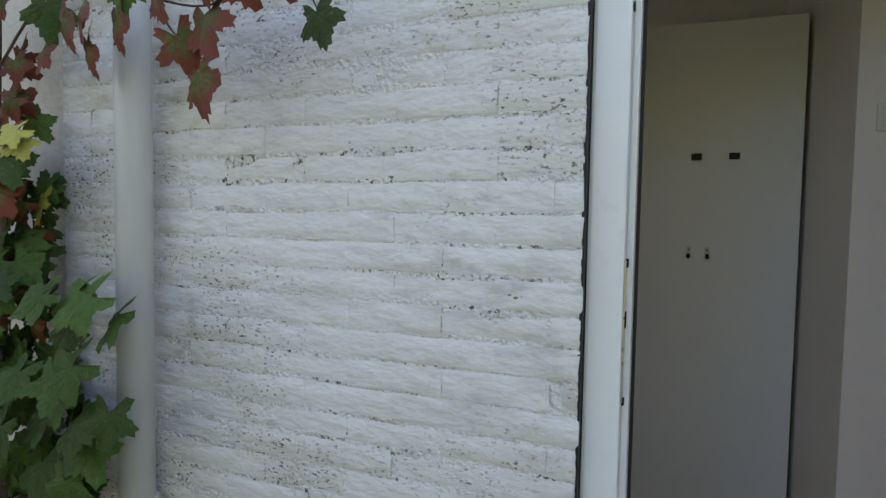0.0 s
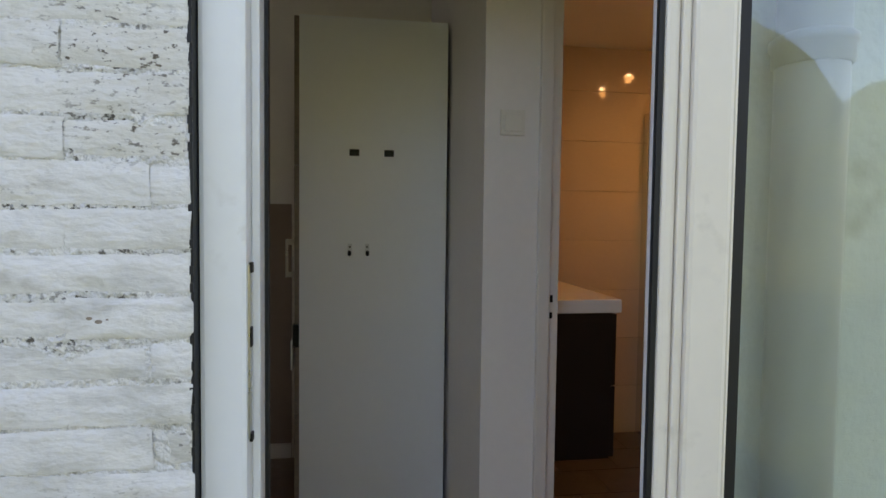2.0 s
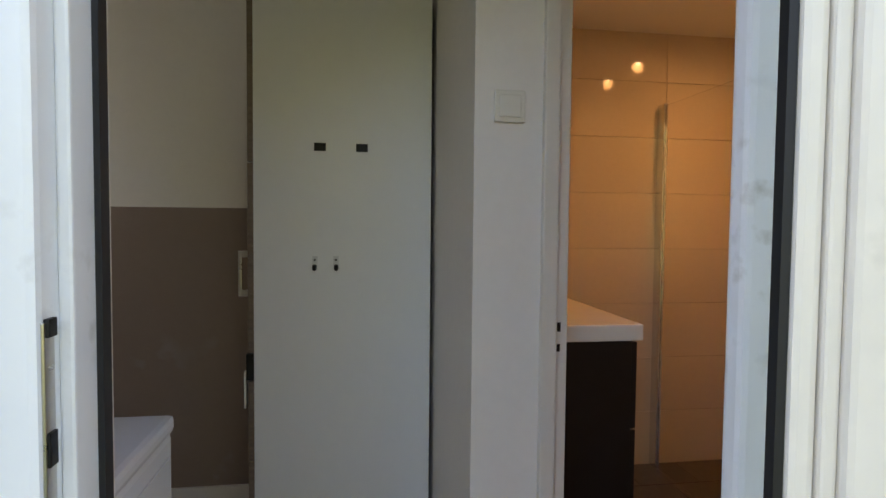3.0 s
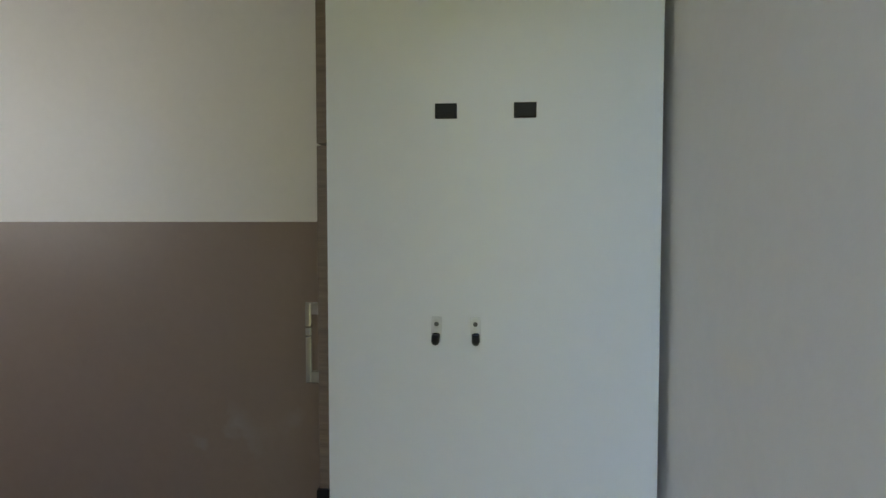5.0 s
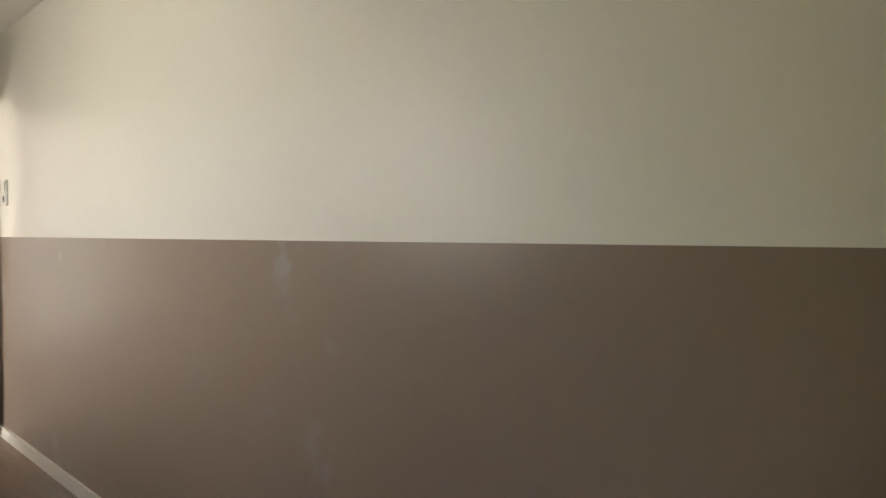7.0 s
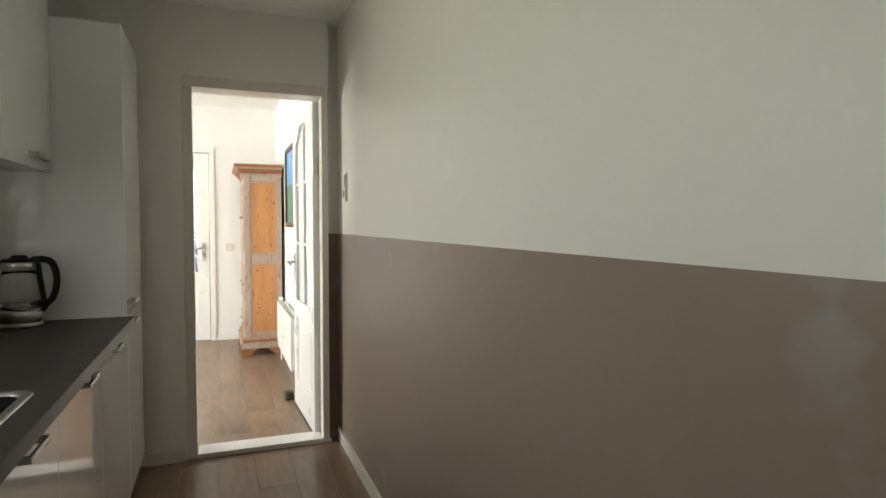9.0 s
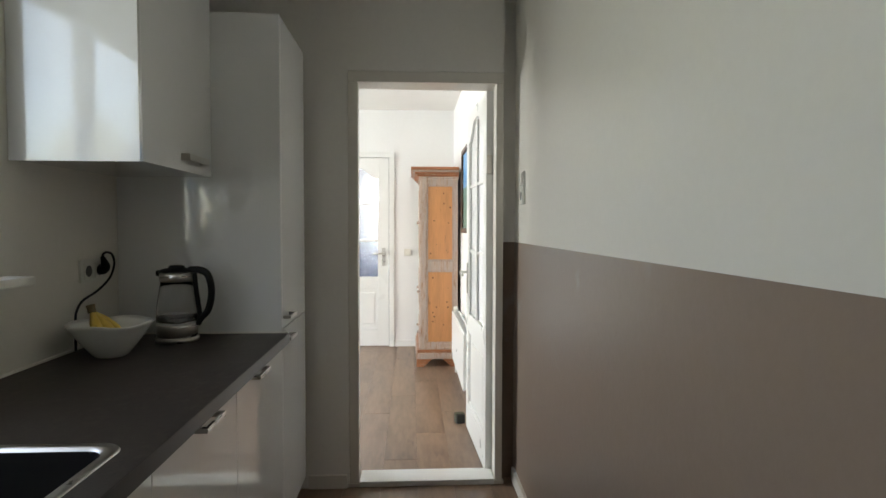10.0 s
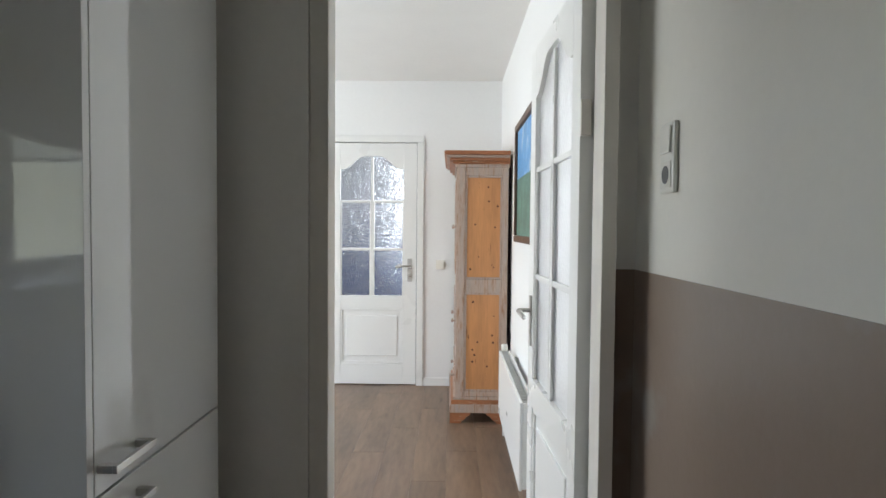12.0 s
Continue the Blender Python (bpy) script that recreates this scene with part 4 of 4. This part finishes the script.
for z0, z1 in ((0.2255, 0.9245), (1.0205, 1.7445)):
    pn = part("side_panel", boxes((CX1 - 0.0195, CX1 - 0.006, CY0 + 0.061, CY1 - 0.041, z0, z1)), PINE, cu, "honey coloured knotty pine panel")
    a, b = CY0 + 0.061, CY1 - 0.041
    part("bead", boxes((CX1 - 0.0058, CX1 + 0.0, a, a + 0.014, z0, z1), (CX1 - 0.0058, CX1 + 0.0, b - 0.014, b, z0, z1), (CX1 - 0.0058, CX1 + 0.0, a + 0.0145, b - 0.0145, z0, z0 + 0.014), (CX1 - 0.0058, CX1 + 0.0, a + 0.0145, b - 0.0145, z1 - 0.014, z1), bevel=0.003), LIMED, pn)
    for _ in range(9):
        kx, kz, kr = random.uniform(a + 0.03, b - 0.03), random.uniform(z0 + 0.06, z1 - 0.06), random.uniform(0.004, 0.009)
        part("knot", lathe([(kr, 0), (kr, 0.0008)], n=10), mat("pine_knot", (0.12, 0.045, 0.016), 0.5, var=0.3, scale=60) if "pine_knot" not in bpy.data.materials else bpy.data.materials["pine_knot"], pn).matrix_basis = pose(CX1 - 0.0062, kx, kz, 0, 90, 0)
def framed_front(a, b, z0, z1):
    d = part("door", boxes((a, b, CY0, CY0 + 0.0195, z0, z1), bevel=0.003), LIMED, cu)
    part("field", boxes((a + 0.06, b - 0.06, CY0 - 0.008, CY0 - 0.0005, z0 + 0.07, z1 - 0.07), bevel=0.003), LIMED, d)
    part("knob", lathe([(0.006, 0), (0.006, 0.012), (0.014, 0.018), (0.013, 0.028), (0.004, 0.032)], n=14), LIMED, d, smooth=True).matrix_basis = pose(b - 0.035, CY0, (z0 + z1) / 2, 90)
for z0, z1 in ((0.2, 0.46), (0.47, 0.97), (0.98, 1.795)):
    framed_front(CX0 + 0.005, (CX0 + CX1) / 2 - 0.002, z0, z1)
    framed_front((CX0 + CX1) / 2 + 0.002, CX1 - 0.021, z0, z1)
for k, (o, z0, z1, mt) in enumerate(((0.012, 1.8005, 1.825, LIMED), (0.03, 1.8255, 1.845, REDPINE), (0.05, 1.8455, 1.868, REDPINE), (0.072, 1.8685, 1.885, LIMED), (0.088, 1.8855, 1.915, REDPINE))):
    part("crown_moulding", boxes((CX0 - o * 0.5, CX1 + o * 0.5, CY0 - o, CY1 + 0.01, z0, z1), bevel=0.006), mt, cu, "reddish stepped crown moulding")
for o, z0, z1, mt in ((0.014, 0.165, 0.1895, LIMED), (0.028, 0.135, 0.1645, REDPINE), (0.04, 0.075, 0.1345, LIMED)):
    part("plinth", boxes((CX0 - o * 0.5, CX1 + o * 0.5, CY0 - o, CY1 + 0.01, z0, z1), bevel=0.006), mt, cu)
def bracket_foot(ox, oy, sx, sy):
    pts = [(0, 0.0745), (0, 0), (0.07, 0), (0.085, 0.02), (0.105, 0.03), (0.115, 0.05), (0.14, 0.06), (0.145, 0.0745)]
    f = part("foot", prism(pts, 0, 0.03), REDPINE, cu, "shaped bracket foot")
    f.matrix_basis = Matrix.Translation((ox, oy, 0)) @ pose(0, 0, 0, 0, 0, sy) @ Matrix.Diagonal((sx, 1, 1, 1))
bracket_foot(CX1 + 0.018, CY0 - 0.035, 1, 90)
bracket_foot(CX1 + 0.018, CY1 + 0.005, -1, 90)
bracket_foot(CX0 + 0.02, CY0 - 0.035, 1, 90)
bracket_foot(CX0 + 0.02, CY1 + 0.005, -1, 90)

# ---- picture and radiator ----
pi_ = thing("framed_picture", "dark framed landscape painting with blue sky", "picture", m=pose(-6.45, YW, 1.68))
for r in ((-0.4, 0.4, -0.035, -0.001, 0.295, 0.335), (-0.4, 0.4, -0.035, -0.001, -0.385, -0.345), (-0.4, -0.36, -0.035, -0.001, -0.3445, 0.2945), (0.36, 0.4, -0.035, -0.001, -0.3445, 0.2945)):
    part("frame", boxes(r, bevel=0.008), mat("dark_picture_frame", (0.07, 0.032, 0.016), 0.4, var=0.3) if "dark_picture_frame" not in bpy.data.materials else bpy.data.materials["dark_picture_frame"], pi_)
part("painted_sky", boxes((-0.3595, 0.3595, -0.018, -0.001, 0.0, 0.2945)), SKYBLUE, pi_)
part("painted_land", boxes((-0.3595, 0.3595, -0.018, -0.001, -0.3445, -0.0005)), LAND, pi_)
rd = thing("radiator", "white panel radiator on the living room wall", "radiator", m=pose(-6.4, YW, 0))
part("front_panel", boxes((-0.58, 0.58, -0.105, -0.09, 0.16, 0.575), bevel=0.006), DOORPAINT, rd)
part("back_panel", boxes((-0.58, 0.58, -0.045, -0.03, 0.16, 0.575), bevel=0.006), DOORPAINT, rd)
for ex in (-0.58, 0.572):
    part("end_cap", boxes((ex, ex + 0.008, -0.0895, -0.0455, 0.17, 0.572)), DOORPAINT, rd)
for i in range(24):
    part("fin", boxes((-0.55 + i * 0.047, -0.545 + i * 0.047, -0.0895, -0.0455, 0.2, 0.555)), DOORPAINT, rd)
for bx in (-0.45, 0.43):
    part("bracket", boxes((bx, bx + 0.02, -0.0295, -0.0005, 0.2, 0.56)), DOORPAINT, rd)
part("valve", lathe([(0.012, 0), (0.012, 0.02), (0.02, 0.025), (0.022, 0.06), (0.016, 0.068)], n=16), WHITEPL, rd, "white radiator valve", True).matrix_basis = pose(-0.6, -0.067, 0.545)
part("pipe", lathe([(0.008, 0), (0.008, 0.545)], -0.6, -0.067, 0, 10), DOORPAINT, rd)

# ---- vine ----
def leaf_mesh(seed, mt):
    """A five-lobed toothed leaf about 1 across, folded along the midrib; stalk end at the origin, tip along +y."""
    rng = random.Random(seed)
    bm = bmesh.new()
    out = []
    n = 46
    for i in range(n):
        a = -math.pi + 2 * math.pi * (i + 0.5) / n
        lobe = 0.40 + 0.13 * max(0, math.cos(a)) + 0.11 * math.cos(5 * a) - (0.2 if abs(abs(a) - math.pi) < 0.35 else 0)
        r = lobe * (1 + (0.08 if i % 2 else -0.06)) * rng.uniform(0.94, 1.06)
        out.append((r * math.sin(a), 0.28 + r * math.cos(a)))
    bend = rng.uniform(0.25, 0.6)

    def lift(x, y):
        return -0.35 * bend * abs(x) - 0.5 * bend * max(0, y - 0.1) ** 2 + 0.05 * math.sin(9 * x + seed) * math.cos(7 * y)
    c = bm.verts.new((0, 0.2, lift(0, 0.2)))
    mid = [bm.verts.new((x * 0.55, 0.2 + (y - 0.2) * 0.55, lift(x * 0.55, 0.2 + (y - 0.2) * 0.55) + (0.012 if i % 3 else -0.012))) for i, (x, y) in enumerate(out)]
    rim = [bm.verts.new((x, y, lift(x, y))) for x, y in out]
    for i in range(n):
        j = (i + 1) % n
        bm.faces.new((c, mid[i], mid[j]))
        bm.faces.new((mid[i], rim[i], rim[j], mid[j]))
    return finish("leaf", bm, mt, True)


rv = random.Random(7)
green = [leaf_mesh(s, LEAF) for s in range(4)]
red = [leaf_mesh(s + 10, LEAFRED) for s in range(3)]
yellow = [leaf_mesh(20, LEAFYEL)]
vine = thing("grape_vine", "climbing vine with green and reddening leaves on the wall", "vine")


def put_leaf(x, y, z, size, meshes, tilt=None, turn=None, yaw=None):
    o = new("leaf", rv.choice(meshes))
    o.parent = vine
    tilt = rv.uniform(55, 95) if tilt is None else tilt
    turn = rv.uniform(120, 240) if turn is None else turn
    yaw = rv.uniform(-35, 35) if yaw is None else yaw
    o.matrix_basis = Matrix.Translation((x, y, z)) @ pose(0, 0, 0, 0, 0, yaw) @ pose(0, 0, 0, tilt, 0, 0) @ pose(0, 0, 0, 0, 0, turn) @ Matrix.Diagonal((size, size, size, 1))


STEMS = [
    [(-1.52, -1.55, -0.05), (-1.50, -1.56, 0.5), (-1.47, -1.55, 0.95), (-1.50, -1.54, 1.3), (-1.45, -1.56, 1.75), (-1.5, -1.55, 2.2)],
    [(-1.42, -1.62, -0.05), (-1.40, -1.60, 0.45), (-1.44, -1.62, 0.85), (-1.38, -1.60, 1.2), (-1.42, -1.60, 1.6), (-1.36, -1.6, 2.0)],
    [(-1.60, -1.50, -0.05), (-1.58, -1.50, 0.6), (-1.62, -1.49, 1.2), (-1.56, -1.50, 1.9)],
    [(-1.40, -1.62, 0.5), (-1.22, -1.64, 0.66), (-1.08, -1.66, 0.80), (-1.02, -1.67, 0.95), (-0.97, -1.68, 1.03)],
    [(-1.38, -1.60, 1.55), (-1.15, -1.63, 1.68), (-0.9, -1.63, 1.64), (-0.72, -1.63, 1.60), (-0.55, -1.63, 1.64), (-0.38, -1.62, 1.66)],
    [(-0.86, -1.63, 1.63), (-0.80, -1.64, 1.56), (-0.76, -1.65, 1.53)],
    [(-0.5, -1.63, 1.65), (-0.48, -1.64, 1.60), (-0.46, -1.64, 1.56)],
]
for i, s in enumerate(STEMS):
    r0 = 0.011 if i < 3 else 0.0035
    part("stem", tube(s, [r0 * (1 - 0.6 * k / (len(s) - 1)) for k in range(len(s))], 7), BARK, vine, smooth=True)
# the shoot in front of the pipe
for x, z, s in ((-0.955, 1.005, 0.14), (-1.0, 1.01, 0.12), (-1.09, 1.0, 0.12), (-1.10, 0.945, 0.12), (-0.93, 0.965, 0.12), (-1.0, 0.86, 0.14), (-1.08, 0.84, 0.12), (-0.945, 0.765, 0.11), (-1.04, 0.735, 0.13), (-1.12, 0.8, 0.13), (-1.16, 0.72, 0.13),
                (-1.05, 0.68, 0.13), (-1.18, 0.62, 0.14), (-1.08, 0.60, 0.12), (-1.25, 0.70, 0.13), (-1.22, 0.82, 0.12)):
    put_leaf(x, -1.66 + rv.uniform(-0.03, 0.02), z + 0.03, s, green, tilt=rv.uniform(50, 85))
# the dense foliage beside the wall corner
for _ in range(250):
    z = rv.uniform(0.1, 1.0) if rv.random() < 0.72 else rv.uniform(1.0, 1.35)
    put_leaf(rv.uniform(-1.58, -1.31) + (0.12 if z < 0.75 else 0) * rv.random(), rv.uniform(-1.68, -1.47), z, rv.uniform(0.07, 0.13), green if rv.random() < 0.9 else red + yellow)
for _ in range(70):
    put_leaf(rv.uniform(-1.56, -1.33), rv.uniform(-1.6, -1.5), rv.uniform(0.95, 1.45), rv.uniform(0.06, 0.1), green if rv.random() < 0.75 else red + yellow)
for x, z in ((-1.27, 1.37), (-1.30, 1.35), (-1.33, 1.33)):
    put_leaf(x, -1.62, z + 0.02, 0.085, yellow, tilt=55)
for _ in range(22):
    put_leaf(rv.uniform(-1.6, -1.3), rv.uniform(-1.66, -1.52), rv.uniform(1.42, 1.9), rv.uniform(0.07, 0.11), red)
# reddening leaves hanging in from above
for x, z, s, ms in ((-0.74, 1.49, 0.125, red[:1]), (-0.72, 1.60, 0.13, red), (-0.80, 1.565, 0.11, red), (-0.83, 1.66, 0.11, red), (-0.64, 1.66, 0.10, red), (-0.455, 1.565, 0.095, green), (-0.55, 1.66, 0.09, red), (-0.95, 1.62, 0.11, red), (-1.02, 1.66, 0.12, red),
                    (-0.92, 1.69, 0.11, green), (-1.1, 1.63, 0.11, red), (-0.36, 1.65, 0.08, green), (-1.05, 1.57, 0.1, red), (-0.6, 1.7, 0.1, red), (-1.17, 1.68, 0.12, green), (-0.7, 1.7, 0.12, red)):
    put_leaf(x, -1.64 + rv.uniform(-0.02, 0.015), z, s, ms, tilt=rv.uniform(70, 95), turn=rv.uniform(150, 210))

# ---- pieces: tiles, planks, bricks ----
tile_mesh = {}


def shared_box(name, sx, sy, sz, material, bevel):
    key = (name, round(sx, 3), round(sy, 3), round(sz, 3))
    if key not in tile_mesh:
        tile_mesh[key] = finish(name, box(0, sx, 0, sy, 0, sz, bevel, seg=1), material)
    return tile_mesh[key]


wall_tiles = bpy.data.objects["wall_bathroom_back"]
for r in range(8):
    for c in range(3):
        x0 = 0.737 + c * 0.555
        o = new("tile", shared_box("tile", 0.5537, 0.01, 0.2716, BATHTILE, 0.0015))
        o.parent = wall_tiles
        o.location = (x0, 0.7625, 0.004 + r * 0.273)
for r in range(5):
    for c in range(6):
        x0 = 0.74 + c * 0.30 - (0.15 if r % 2 else 0)
        x1 = min(x0 + 0.296, 2.395)
        x0 = max(x0, 0.74)
        y0 = YB + 0.11 + r * 0.234
        o = new("tile", shared_box("tile", x1 - x0, 0.229, 0.008, FLOORTILE, 0.0015))
        o.parent = floor_bathroom
        o.location = (x0, y0, 0.0)
for r in range(-13, 5):
    off = (r * 0.437) % 1.28
    y0 = -0.25 + r * 0.19
    y1 = min(y0 + 0.1893, YN - 0.001)
    x = -8.4 - off
    while x < 2.0:
        a, b = max(x, -8.31), min(x + 1.2792, 2.0)
        lim = YW if b < -4.9 else YN
        if y0 < -1.27 and b > -4.88:
            b = min(b, -4.88)
        if b - a > 0.05:
            o = new("plank", shared_box("plank", b - a, min(y1, lim) - y0, 0.0075, LAMINATE, 0.0007))
            o.parent = floor
            o.location = (a, y0, -0.006)
        x += 1.28


def brick_mesh(seed, length):
    """A flat painted brick face towards -y, whose worn edges sink into the mortar."""
    rng = random.Random(seed)
    bm = bmesh.new()
    fx, fz = (0, 0.045, 0.35, 0.65, 0.955, 1), (0, 0.16, 0.84, 1)
    g = []
    for j, v in enumerate(fz):
        row = []
        for i, u in enumerate(fx):
            sunk = 0.0019 if j in (0, 3) else 0.0007 if i in (0, 5) else rng.uniform(-0.0018, 0.0008)
            row.append(bm.verts.new((length * u + rng.uniform(-0.003, 0.003), sunk, 0.0575 * v + rng.uniform(-0.0025, 0.0025))))
        g.append(row)
    for j in range(3):
        for i in range(5):
            bm.faces.new((g[j][i], g[j][i + 1], g[j + 1][i + 1], g[j + 1][i]))
    return finish("brick", bm, BRICK, True)


full = [brick_mesh(s, 0.2172) for s in range(9)]
half = [brick_mesh(s + 20, 0.1065) for s in range(5)]
rb = random.Random(3)
for r in range(43):
    z = -0.04 + r * 0.0625
    x = -1.378
    if r % 2:
        o = new("brick", rb.choice(half))
        o.parent, o.location = wall_garden, (x, YO + rb.uniform(-0.002, 0.001), z)
        x += 0.108
    while x < DL - 0.02:
        rest = DL - 0.0045 - x
        short = rest < 0.2145
        o = new("brick", rb.choice(half if short else full))
        o.parent, o.location = wall_garden, (x, YO + rb.uniform(-0.002, 0.001), z)
        if short:
            o.scale = (rest / 0.1065, 1, 1)
        x += 0.218
RUST = mat("rusty_stain", (0.3, 0.24, 0.18), 0.9, var=0.4, scale=60, bump=0.5, bscale=120)
for x, z, r in ((-0.15, 1.052, 0.0035), (-0.137, 1.047, 0.005), (-0.126, 1.05, 0.003), (-0.104, 1.045, 0.005), (-0.122, 1.036, 0.004)):
    part("rust_spot", lathe([(r, 0), (r * 0.8, 0.0012), (r * 0.3, 0.0018)], n=9), RUST, wall_garden).matrix_basis = pose(x, YO - 0.0012, z, 90, 0, 0) @ Matrix.Diagonal((1.5, 0.8, 1, 1))
